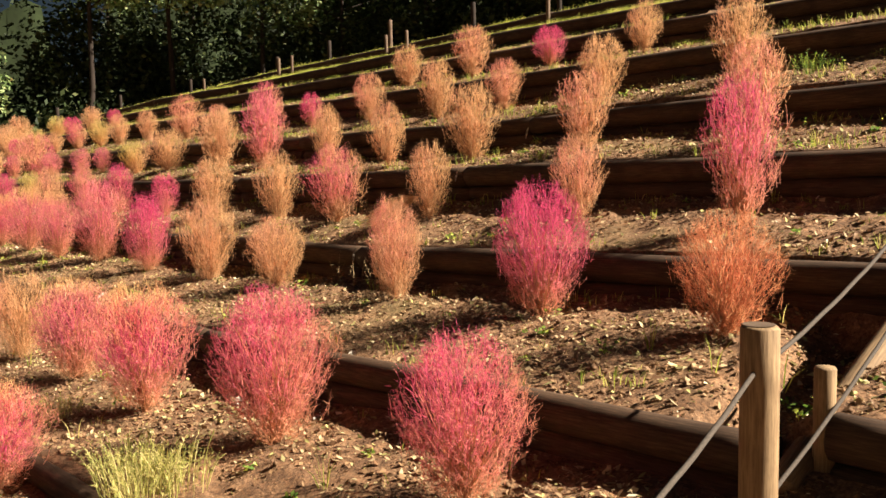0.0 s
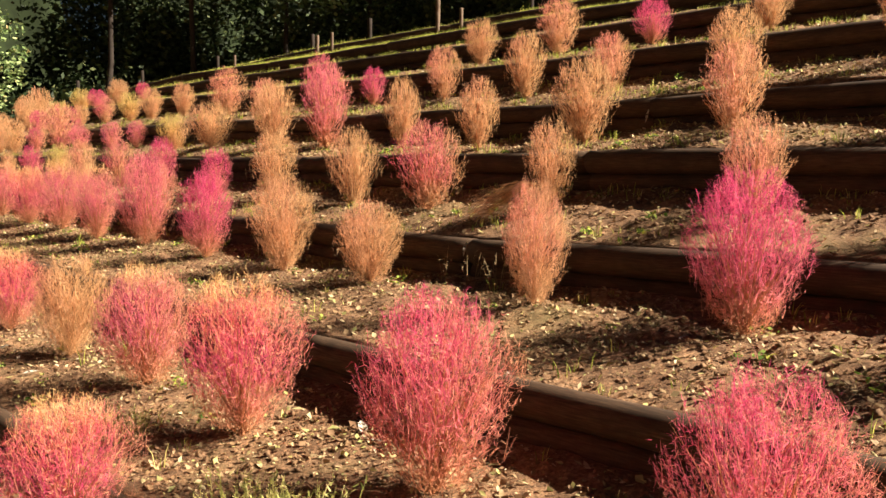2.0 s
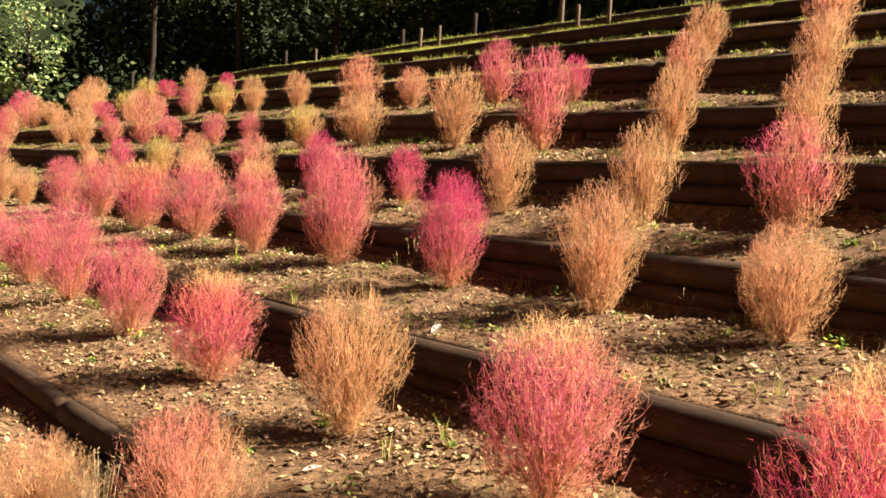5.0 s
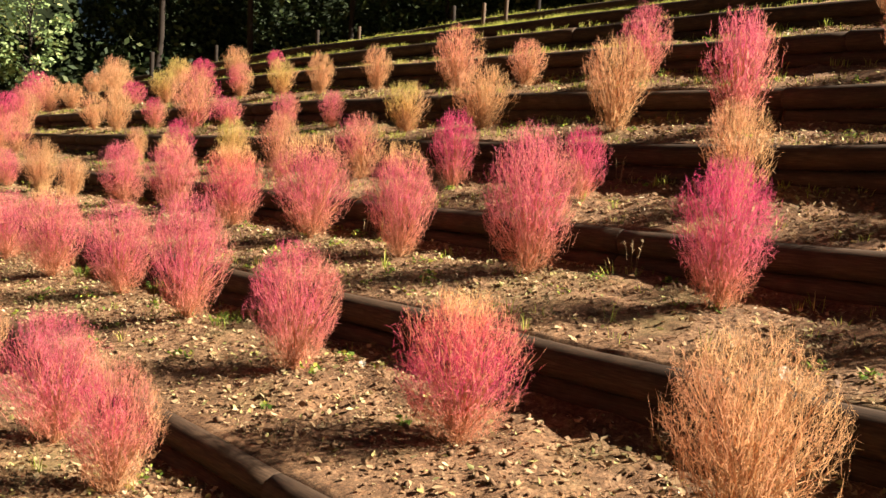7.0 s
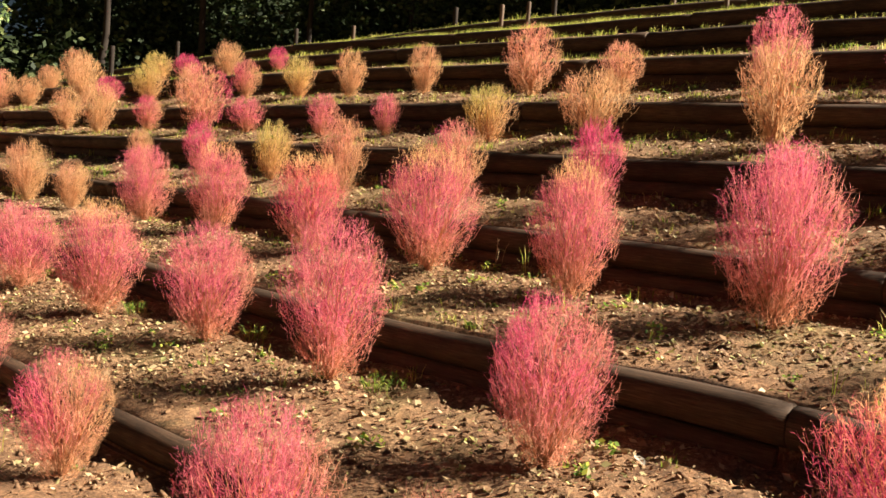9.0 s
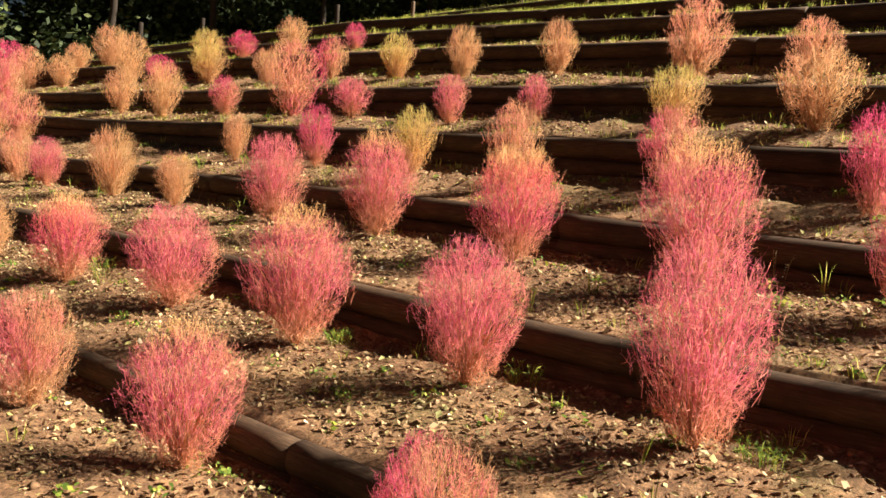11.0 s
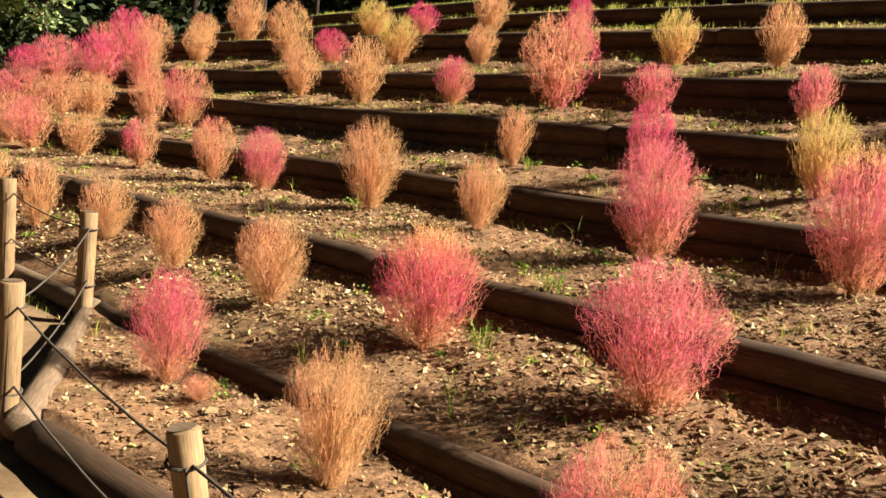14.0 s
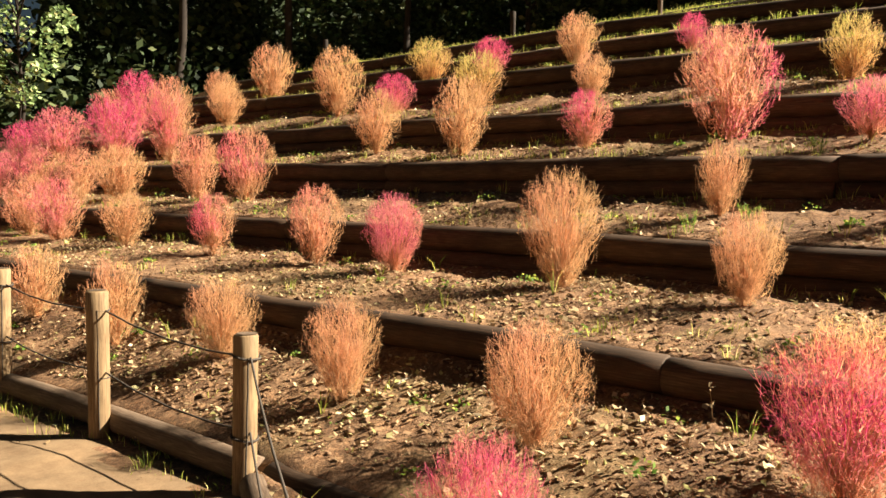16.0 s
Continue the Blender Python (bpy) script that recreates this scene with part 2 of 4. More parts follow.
WALL_TOP = [
    ([-4, 1.3, 1.5, 4, 8, 13, 17, 22, 30], [0.67, 0.66, 0.5, 0.44, 0.4, 0.38, 0.42, 0.49, 0.5]),
    ([-4, 1.5, 4, 6.5, 12, 30], [1.08, 1.05, 0.98, 0.88, 0.87, 0.9]),
    ([-4, 2, 5, 7, 11, 17, 22, 30], [1.65, 1.61, 1.56, 1.49, 1.47, 1.43, 1.4, 1.36]),
    ([-4, 2.4, 4.6, 7, 12, 17, 22, 30], [2.14, 2.11, 2.08, 1.96, 2.01, 1.97, 1.88, 1.75]),
    ([-4, 3, 6.5, 10.5, 18, 23, 30], [2.72, 2.68, 2.6, 2.57, 2.56, 2.46, 2.3]),
    ([-4, 5, 10, 16, 20, 24.5, 30], [3.2, 3.14, 3.07, 3.03, 2.98, 2.79, 2.6]),
    ([-4, 9, 12, 18, 21, 24, 26, 32], [3.7, 3.62, 3.56, 3.47, 3.48, 3.34, 3.25, 3.0]),
    ([-4, 9.5, 13.5, 18, 23, 25, 32], [4.2, 4.1, 4.0, 3.95, 3.72, 3.65, 3.3]),
]
WALL_H = [0.28, 0.26, 0.29, 0.28, 0.29, 0.29, 0.26, 0.25]
Y_END = 29.5


def wall_top(k, y):
    return np.interp(y, *WALL_TOP[k])


def low_x(y):
    """The line of the lowest log wall."""
    return np.interp(y, [-4, 7, 13, 18.6, 19.2, 30], [1.45, 1.5, 1.58, 1.78, 1.92, 2.1])


def low_top(y):
    return np.interp(y, [-4, 3, 7, 13, 18, 19.3, 30], [0.1, 0.02, -0.08, -0.07, -0.05, -0.1, -0.02])


def lattice(x, y, seed):
    ix, iy = np.floor(x).astype(np.int64), np.floor(y).astype(np.int64)
    fx, fy = x - ix, y - iy
    fx, fy = fx * fx * (3 - 2 * fx), fy * fy * (3 - 2 * fy)

    def h(a, b):
        n = (a * 374761393 + b * 668265263 + seed * 974634777) & 0x7FFFFFFF
        n = ((n ^ (n >> 13)) * 1274126177) & 0x7FFFFFFF
        return ((n ^ (n >> 16)) & 0xFFFF) / 65535.0
    a, b, c, d = h(ix, iy), h(ix + 1, iy), h(ix, iy + 1), h(ix + 1, iy + 1)
    return (a + (b - a) * fx) + ((c + (d - c) * fx) - (a + (b - a) * fx)) * fy - 0.5


def low_floor(y):
    return np.interp(y, [-4, 3, 8, 14.5, 16.5, 30], [-0.05, -0.12, -0.25, -0.25, -0.15, -0.15])


def path_z(x, y):
    return np.interp(y, [-20, 0, 12, 19, 40], [0.25, 0.0, -0.27, -0.25, -0.25]) + 0.02 * (x - 0.7)


def on_path(x, y):
    """True on the trodden path below the terraces and in the notch that it cuts."""
    corner = 17.05 + (x - 0.6) * (18.8 - 17.05) / 1.2
    return ((x < 0.72) & (x > -2.2)) | ((y > corner) & (x < low_x(y) + 0.05) & (x > -2.2))


def ground_z(x, y, rough=True):
    x, y = np.asarray(x, float), np.asarray(y, float)
    xl = low_x(y)
    z = np.where(on_path(x, y), path_z(x, y), low_floor(y))
    # lowest terrace bed
    lt, b0 = low_top(y), wall_top(0, y) - np.interp(y, [-4, 2, 4.5, 8, 14, 16, 30], [0.19, 0.2, 0.26, 0.27, 0.25, 0.17, 0.15])
    s = np.clip((x - xl - 0.1) / (2.87 - xl - 0.1), 0, 1)
    k = np.clip((x - xl - 0.03) / 0.07, 0, 1)
    z = z * (1 - k) + (lt + (b0 - lt) * s) * k
    for i, xw in enumerate(WALL_X):
        top = wall_top(i, y) - 0.012
        if i + 1 < len(WALL_X):
            nxt, xn = wall_top(i + 1, y) - WALL_H[i + 1], WALL_X[i + 1]
        else:
            nxt, xn = top + 0.25, 13.5
        s = np.clip((x - xw - 0.1) / (xn - xw - 0.1), 0, 1)
        k = np.clip((x - xw - 0.09) / 0.05, 0, 1)
        z = z * (1 - k) + (top + (nxt - top) * s) * k
    # the drain beside the stair
    z = z - 0.17 * np.clip((x - 2.97) / 0.1, 0, 1) * np.clip((4.28 - x) / 0.05, 0, 1) * np.clip((y - 1.42) / 0.06, 0, 1) * np.clip((1.9 - y) / 0.2, 0, 1)
    z = z - np.clip((x - 14) / 30, 0, 1) * 4.0
    far = np.clip((y - Y_END) / 14, 0, 1)
    z = z * (1 - 0.6 * far)
    near = np.clip((-y - 4) / 20, 0, 1)
    z = z * (1 - 0.8 * near)
    if rough:
        soft = np.where(on_path(x, y), 0.25, 1.0)
        for xw in [xl] + WALL_X:
            soft = soft * (1 - 0.75 * np.where(x > xw, np.exp(-np.clip(x - xw - 0.1, 0, 9) / 0.16), 0))
        z = z + soft * (0.045 * lattice(x * 1.7, y * 1.7, 1) + 0.035 * lattice(x * 5, y * 5, 2) + 0.024 * lattice(x * 11, y * 11, 3) + 0.016 * lattice(x * 21, y * 21, 4))
    return z


def spread(a, b, step):
    return list(np.arange(a, b - step * 0.3, step))


def mesh_object(name, verts, faces, material, smooth=False):
    me = bpy.data.meshes.new(name)
    me.from_pydata([tuple(v) for v in verts], [], [tuple(f) for f in faces])
    if smooth:
        me.polygons.foreach_set("use_smooth", [True] * len(me.polygons))
    me.materials.append(material)
    return me


def array_mesh(name, verts, faces, material):
    """A mesh from arrays: verts n x 3, faces m x k."""
    me = bpy.data.meshes.new(name)
    m, k = faces.shape
    me.vertices.add(len(verts))
    me.vertices.foreach_set("co", np.ascontiguousarray(verts, np.float32).ravel())
    me.loops.add(m * k)
    me.loops.foreach_set("vertex_index", np.ascontiguousarray(faces, np.int32).ravel())
    me.polygons.add(m)
    me.polygons.foreach_set("loop_start", np.arange(0, m * k, k, dtype=np.int32))
    me.update(calc_edges=True)
    me.materials.append(material)
    return me


def unit(a):
    return a / np.maximum(1e-9, np.linalg.norm(a, axis=-1, keepdims=True))


def strips(points, side, width):
    """Flat strands through points (n x k x 3) that taper to a tip, as vertices and triangles."""
    n, k, _ = points.shape
    taper = (1 - 0.55 * np.arange(k - 1) / k) * 0.5
    off = side[:, None, :] * (width[:, None] * taper)[:, :, None]
    v = np.concatenate([np.stack([points[:, :-1] + off, points[:, :-1] - off], 2).reshape(n, 2 * k - 2, 3), points[:, -1:]], 1)
    tri = []
    for i in range(k - 2):
        tri += [(2 * i, 2 * i + 1, 2 * i + 3), (2 * i, 2 * i + 3, 2 * i + 2)]
    tri.append((2 * k - 4, 2 * k - 3, 2 * k - 2))
    f = np.arange(n)[:, None, None] * (2 * k - 1) + np.array(tri)[None]
    return v.reshape(-1, 3), f.reshape(-1, 3)


def joined(*pieces):
    vs, fs, n = [], [], 0
    for v, f in pieces:
        vs.append(v)
        fs.append(f + n)
        n += len(v)
    return np.concatenate(vs), np.concatenate(fs)


def build_ground():
    cols = [-220, -120, -60, -30, -15, -8, -5, -3.5] + spread(-2.5, 0.6, 0.12) + spread(0.6, 1.5, 0.045)
    cols += [1.5, 1.53, 1.6] + spread(1.65, 2.87, 0.045)
    for i, xw in enumerate(WALL_X):
        nxt = WALL_X[i + 1] if i + 1 < len(WALL_X) else 14.0
        step = 0.05 if i < 3 else 0.08 if i < 5 else 0.14
        cols += [xw, xw + 0.09, xw + 0.14] + spread(xw + 0.18, nxt, step)
    cols += [14, 15, 17, 20, 24, 30, 40, 60, 100, 180, 300]
    rows = [-220, -120, -60, -30, -15, -8, -5, -3] + spread(-2, 24, 0.055) + spread(24, 32, 0.2) + [32, 33, 34, 36, 38, 41, 45, 50, 60, 90, 150, 300]
    u, y = np.meshgrid(np.array(cols, float), np.array(rows, float))
    xl = low_x(y)
    x = np.where((u > 0.72) & (u <= 1.5), 0.72 + (u - 0.72) * (xl - 0.72) / 0.78, u)
    x = np.where((u > 1.5) & (u < 2.87), xl + (u - 1.5) * (2.87 - xl) / 1.37, x)
    z = ground_z(x, y)
    n, m = u.shape
    v = np.stack([x, y, z], -1).reshape(-1, 3)
    i = np.arange(n * m).reshape(n, m)
    f = np.stack([i[:-1, :-1], i[:-1, 1:], i[1:, 1:], i[1:, :-1]], -1).reshape(-1, 4)
    ob = new("ground", array_mesh("ground", v, f, SOIL))
    ob.data.materials.append(SAND)
    cx, cy = x[:-1, :-1] + 0.03, y[:-1, :-1] + 0.03
    wob = 0.18 * lattice(cx * 3, cy * 3, 9)
    # a strip of bare soil runs along the foot of the low edge
    strip = (cy > 18.9) & (cx > low_x(cy) - 0.2 + 1.3 * wob)
    sand = (on_path(cx + wob, cy + wob) & on_path(cx, cy) & ~strip).reshape(-1)
    ob.data.polygons.foreach_set("material_index", sand.astype(np.int32))
    return tagged(ob, "brown crumbly soil of hillside terraces with a sandy path", "ground", kind="structure")


ground = build_ground()

# ---- parts ----


def part(name, me, parent, label="", at=(0, 0, 0)):
    ob = new(name, me)
    ob.parent = parent
    ob.location = at
    if label:
        tagged(ob, label)
    return ob


def log_mesh(length, r, seed, material, sides=14):
    """A round timber lying along +y from 0, a little crooked, with sawn ends."""
    rng = random.Random(seed)
    rings = max(3, int(length / 0.16))
    v, f = [], []
    ph = [rng.uniform(0, 6.28) for _ in range(4)]
    for i in range(rings + 1):
        t = i / rings
        y = t * length
        cx, cz = 0.006 * math.sin(y * 1.3 + ph[0]), 0.006 * math.sin(y * 1.7 + ph[1])
        rr = r * (1 + 0.04 * math.sin(y * 0.9 + ph[2]) + 0.02 * math.sin(y * 5 + ph[3]))
        for k in range(sides):
            a = 2 * math.pi * k / sides
            q = rr * (1 + 0.05 * noise.noise((math.cos(a) * 2 + seed, y * 1.5, math.sin(a) * 2)))
            v.append((cx + q * math.cos(a), y, cz + q * math.sin(a)))
    for end, y in ((0, -0.008), (rings, length + 0.008)):
        for k in range(sides):
            x0, _, z0 = v[end * sides + k]
            v.append((x0 * 0.86, y, z0 * 0.86))
    n0, n1 = (rings + 1) * sides, (rings + 2) * sides
    for i in range(rings):
        for k in range(sides):
            a, b = i * sides + k, i * sides + (k + 1) % sides
            f.append((a, a + sides, b + sides, b))
    for k in range(sides):
        j = (k + 1) % sides
        f.append((k, j, n0 + j, n0 + k))
        f.append((rings * sides + k, n1 + k, n1 + j, rings * sides + j))
    f.append(tuple(n0 + k for k in range(sides)))
    f.append(tuple(n1 + k for k in reversed(range(sides))))
    return mesh_object("log", v, f, material, True)


def lay_log(parent, p, q, r, seed, material, name="log"):
    """A log from p to q (its axis), as a part of parent."""
    p, q = Vector(p), Vector(q)
    d = q - p
    ob = new(name, log_mesh(d.length, r, seed, material))
    ob.parent = parent
    ob.matrix_basis = Matrix.Translation(p) @ d.to_track_quat("Y", "Z").to_matrix().to_4x4()
    return ob


def terrace_wall(k, y_joints):
    root = tagged(new("terrace_wall"), "low retaining wall of two stacked dark brown logs", "retaining wall", "terrace walls", "structure")
    rng = random.Random(40 + k)
    for j, (a, b) in enumerate(zip(y_joints, y_joints[1:])):
        lift = rng.uniform(-0.006, 0.006)
        # a thick log on top, a thinner one set back below it
        for course, (r, drop, back) in enumerate(((0.088, 0.0, 0.0), (0.078, 0.168, 0.032))):
            out = rng.uniform(-0.007, 0.005) + back
            sh = 0.0 if course == 0 else rng.uniform(-0.05, 0.05)
            za, zb = (float(wall_top(k, y)) + lift - r - drop for y in (a, b))
            x = WALL_X[k] + r + out
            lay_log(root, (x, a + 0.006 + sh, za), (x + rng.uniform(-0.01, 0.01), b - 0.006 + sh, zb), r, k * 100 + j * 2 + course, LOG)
    return root


JOINTS = [5.62 + 3.92 * i for i in range(-2, 7)]
for k in range(8):
    first = [1.45] if k == 0 else [1.2]
    terrace_wall(k, first + [y + 0.08 * math.sin(k * 2.3) for y in JOINTS if y > 2.5])

low = tagged(new("terrace_wall"), "low edge of stacked brown logs above the lowest bed", "retaining wall", "terrace walls", "structure")
lj = [-2.0, 1.8, 5.5, 9.3, 13.1, 16.6, 18.75]
for j, (a, b) in enumerate(zip(lj, lj[1:])):
    for course in range(2):
        z0, z1 = float(low_top(a)) - 0.075 - course * 0.145, float(low_top(b)) - 0.075 - course * 0.145
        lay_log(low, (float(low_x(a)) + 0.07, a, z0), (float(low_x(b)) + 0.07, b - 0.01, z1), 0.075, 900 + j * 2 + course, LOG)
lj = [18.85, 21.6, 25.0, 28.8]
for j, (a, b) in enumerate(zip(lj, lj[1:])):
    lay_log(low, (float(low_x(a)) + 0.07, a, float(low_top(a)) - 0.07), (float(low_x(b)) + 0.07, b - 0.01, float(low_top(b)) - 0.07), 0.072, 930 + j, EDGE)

border = tagged(new("path_border"), "pale weathered logs edging the sandy path", "log edging", kind="structure")
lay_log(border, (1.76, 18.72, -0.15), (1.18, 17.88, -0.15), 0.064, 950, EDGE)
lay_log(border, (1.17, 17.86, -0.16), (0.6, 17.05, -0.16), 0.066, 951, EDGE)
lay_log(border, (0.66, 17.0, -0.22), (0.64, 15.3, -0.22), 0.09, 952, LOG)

# ---- kochia bushes ----


def ribbon(v, f, pts, width, side):
    """A flat tapering strand through pts, ending in a point."""
    n0 = len(v)
    n = len(pts)
    for i, p in enumerate(pts[:-1]):
        w = width * (1 - 0.55 * i / n) * 0.5
        v.append(p + side * w)
        v.append(p - side * w)
    v.append(pts[-1])
    for i in range(n - 2):
        a = n0 + 2 * i
        f.append((a, a + 1, a + 3, a + 2))
    a = n0 + 2 * (n - 2)
    f.append((a, a + 1, a + 2))


def profile(z, kind):
    """Half width of the crown at height z, of a plant 1 high and 1 wide: a narrow foot that fans out, and a domed head."""
    mid, foot, head = {"egg": (0.54, 0.62, 0.5), "flame": (0.58, 0.66, 0.5), "round": (0.5, 0.56, 0.46)}[kind]
    low = 0.5 * (0.06 + 0.94 * (np.clip(z, 0, mid) / mid) ** foot)
    high = 0.5 * np.maximum(0.02, 1 - (np.clip(z - mid, 0, 1) / (1.02 - mid)) ** 2) ** head
    return np.where(z < mid, low, high)


def bush_meshes(kind, strands, twigs, width, seed):
    """Foliage of fine curling twigs in sprays, and the wiry stems below them; 1 m high and 1 m wide."""
    r = np.random.RandomState(seed)
    ph = r.uniform(0, 6.28, 4)

    def lumpy(az, z):
        return 1 + 0.09 * np.sin(2 * az + ph[0] + 3 * z) + 0.06 * np.sin(3 * az + ph[1] - 5 * z) + 0.04 * np.sin(7 * az + ph[2] + 9 * z)

    def way(az, rad, z, s):
        """Points at s along the branches from the foot to (rad, z)."""
        bend = rad * s ** 1.15
        return np.stack([np.cos(az) * bend, np.sin(az) * bend, z * s ** 0.95], -1)
    sprays = 120
    i = np.arange(sprays)
    z0 = 0.13 + 0.83 * ((i + r.random_sample(sprays)) / sprays) ** 0.85
    az0 = i * 2.39996 + r.normal(0, 0.35, sprays)
    r0 = profile(np.minimum(z0, 0.985), kind) * (0.1 + 0.9 * r.random_sample(sprays) ** 0.4) * r.uniform(0.85, 1.08, sprays)
    tip = np.stack([np.cos(az0) * r0, np.sin(az0) * r0, z0 * r.uniform(0.94, 1.04, sprays)], -1)
    fat = r.uniform(0.05, 0.11, sprays)
    own = r.randint(0, sprays, strands)
    end = tip[own] + r.normal(0, 1, (strands, 3)) * fat[own, None]
    z = np.clip(end[:, 2], 0.09, 1.0 + 0.03 * r.random_sample(strands))
    az = np.arctan2(end[:, 1], end[:, 0])
    rad = np.minimum(np.hypot(end[:, 0], end[:, 1]), profile(np.minimum(z, 0.99), kind) * lumpy(az, z) * r.uniform(0.88, 1.08, strands))
    # each strand leaves its branch at an angle of its own, waves a little and turns up at the tip
    long = r.uniform(0.07, 0.17, strands) if kind != "flame" else r.uniform(0.09, 0.22, strands)
    tips = way(az, rad, z, np.ones(strands))
    heading = unit(tips - way(az, rad, z, np.full(strands, 0.8)))
    heading = unit(heading + unit(r.normal(0, 1, (strands, 3))) * r.uniform(0.25, 0.85, (strands, 1)) + (0, 0, 0.12))
    q = np.linspace(0, 1, 3)
    pts = tips[:, None] - heading[:, None] * (long[:, None] * (1 - q))[..., None]
    a1 = unit(np.cross(heading, r.normal(0, 1, (strands, 3))))
    a2 = unit(np.cross(heading, a1))
    amp = r.uniform(0.004, 0.016, strands)
    pts = pts + a1[:, None] * (amp[:, None] * np.sin(q * 3.2 + r.uniform(0, 6.28, strands)[:, None]))[..., None] + a2[:, None] * (amp[:, None] * 1.5 * q * q)[..., None]
    pts[:, :, 2] = np.maximum(0.03, pts[:, :, 2] + 0.015 * q * q)
    side = unit(r.normal(0, 1, (strands, 3)) * (1, 1, 0.5))
    main = strips(pts, side, width * r.uniform(0.5, 1.1, strands))
    # older wood inside the crown
    inner = strands // 4
    dim = r.uniform(0.15, 0.75, inner)[:, None, None]
    core = pts[:inner] * np.concatenate([dim, dim, 0.55 + 0.4 * dim], 2) + r.normal(0, 0.02, (inner, 3, 3))
    core[:, :, 2] = np.maximum(0.05, core[:, :, 2])
    core = strips(core, side[:inner], width * r.uniform(1.6, 2.8, inner))
    # short side twigs
    o = np.repeat(np.arange(strands), twigs)
    n = len(o)
    u = r.uniform(0.0, 1.85, n)
    k = u.astype(int)
    p = pts[o, k] + (pts[o, k + 1] - pts[o, k]) * (u - k)[:, None]
    along = unit(pts[o, k + 1] - pts[o, k])
    d = unit(along * 0.5 + unit(r.normal(0, 1, (n, 3))) * 0.95 + (0, 0, 0.22)) * (0.016 + 0.05 * r.random_sample(n)[:, None] ** 1.5)
    tufty = strips(np.stack([p, p + d], 1), unit(r.normal(0, 1, (n, 3))), width * r.uniform(0.7, 1.3, n))
    v, f = joined(main, tufty, core)
    # stems
    m = 70
    az, z = r.uniform(0, 6.28, m), r.uniform(0.3, 0.85, m)
    rad = profile(z, kind) * r.uniform(0.1, 0.97, m)
    s = np.linspace(0, 1, 6)
    sp = way(az[:, None], rad[:, None], z[:, None], np.broadcast_to(s, (m, 6))) + r.normal(0, 0.008, (m, 6, 3)) * s[None, :, None]
    sp[:, 0, :2] += r.normal(0, 0.012, (m, 2))
    w = r.uniform(0.006, 0.013, m)
    ax = np.stack([np.cos(az), np.sin(az), az * 0], -1)
    sv, sf = joined(strips(sp, ax, w), strips(sp, np.stack([-ax[:, 1], ax[:, 0], ax[:, 2]], -1), w))
    return v, f, sv, sf


BUSH = {}
for tag, kind, n, twigs, w, seeds in (("near_egg", "egg", 2300, 6, 0.0037, (1, 2, 3)), ("near_round", "round", 2300, 6, 0.0037, (4, 5, 12)), ("near_flame", "flame", 1900, 6, 0.0038, (6, 7, 13)),
                                      ("mid_egg", "egg", 1300, 5, 0.006, (15, 16, 17)), ("mid_flame", "flame", 1200, 5, 0.006, (18, 19)),
                                      ("far_egg", "egg", 1150, 5, 0.0068, (8, 9, 14)), ("far_flame", "flame", 1050, 5, 0.007, (10, 11))):
    for seed in seeds:
        v, f, sv, sf = bush_meshes(kind, n, twigs, w, seed)
        BUSH.setdefault(tag, []).append((array_mesh("foliage", v, f, TINT["O"]), array_mesh("woody_base", sv, sf, STEM)))

WORDS = {
    "P": "magenta-pink", "C": "crimson-red", "R": "rose-red", "S": "salmon-pink", "O": "dry orange-tan", "B": "dried red-brown", "Y": "yellow-green and salmon",
    "PO": "magenta and orange", "PS": "magenta and salmon", "PY": "magenta with straw-yellow tips", "RY": "rose-red with straw-yellow tips",
    "RO": "rose-red and orange", "SP": "salmon with a magenta flank",
}


def size_word(h):
    return "tall" if h > 0.74 else "small" if h < 0.53 else "rounded"


def kochia(x, y, h, w, tint, near, rng, lean=(0, 0), group=""):
    kind = "flame" if tint in ("O", "B", "Y") and rng.random() < 0.7 else ("round" if near == "near" and rng.random() < 0.5 else "egg")
    pool = BUSH[near + "_" + kind]
    leaf, stem = pool[rng.randrange(len(pool))]
    root = new("kochia_bush")
    root.empty_display_size = 0.1
    z = float(ground_z(x, y)) - 0.01
    root.matrix_basis = pose(x, y, z, lean[0], lean[1], rng.uniform(-40, 40)) @ Matrix.Diagonal((w, w, h, 1))
    for name, me in (("foliage", leaf), ("woody_base", stem)):
        ob = part(name, me, root)
        if name == "foliage":
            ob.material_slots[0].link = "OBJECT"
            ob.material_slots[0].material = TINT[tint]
    return tagged(root, f"{size_word(h)} {WORDS[tint]} kochia bush on a soil terrace", "shrub", group)


def row(x, plants, near, seed, group):
    rng = random.Random(seed)
    for y, h, w, tint, *own in plants:
        w *= (1.14 if near == "far" else 1.17) if y < 21 else 1.3
        off = rng.uniform(-0.05, 0.05)
        kochia(own[0] if own else x + off, y, h, w, tint, near if y < 20.5 else "far", rng, group=group)


row(1.2, [(5.08, 0.62, 0.6, "PY", 1.36), (7.35, 0.6, 0.5, "S", 1.34), (7.9, 0.45, 0.4, "O", 0.98), (9.85, 0.58, 0.4, "PO"), (10.65, 0.66, 0.48, "R"),
          (12.0, 0.56, 0.4, "PO"), (13.5, 0.66, 0.48, "RY", 1.35), (14.74, 0.6, 0.44, "RO", 1.29), (15.93, 0.56, 0.36, "O", 1.26), (17.3, 0.58, 0.38, "PS", 1.42)], "near", 11, "bushes of the lowest bed")
row(1.43, [(16.92, 0.12, 0.17, "S", 1.36)], "mid", 18, "bushes of the lowest bed")
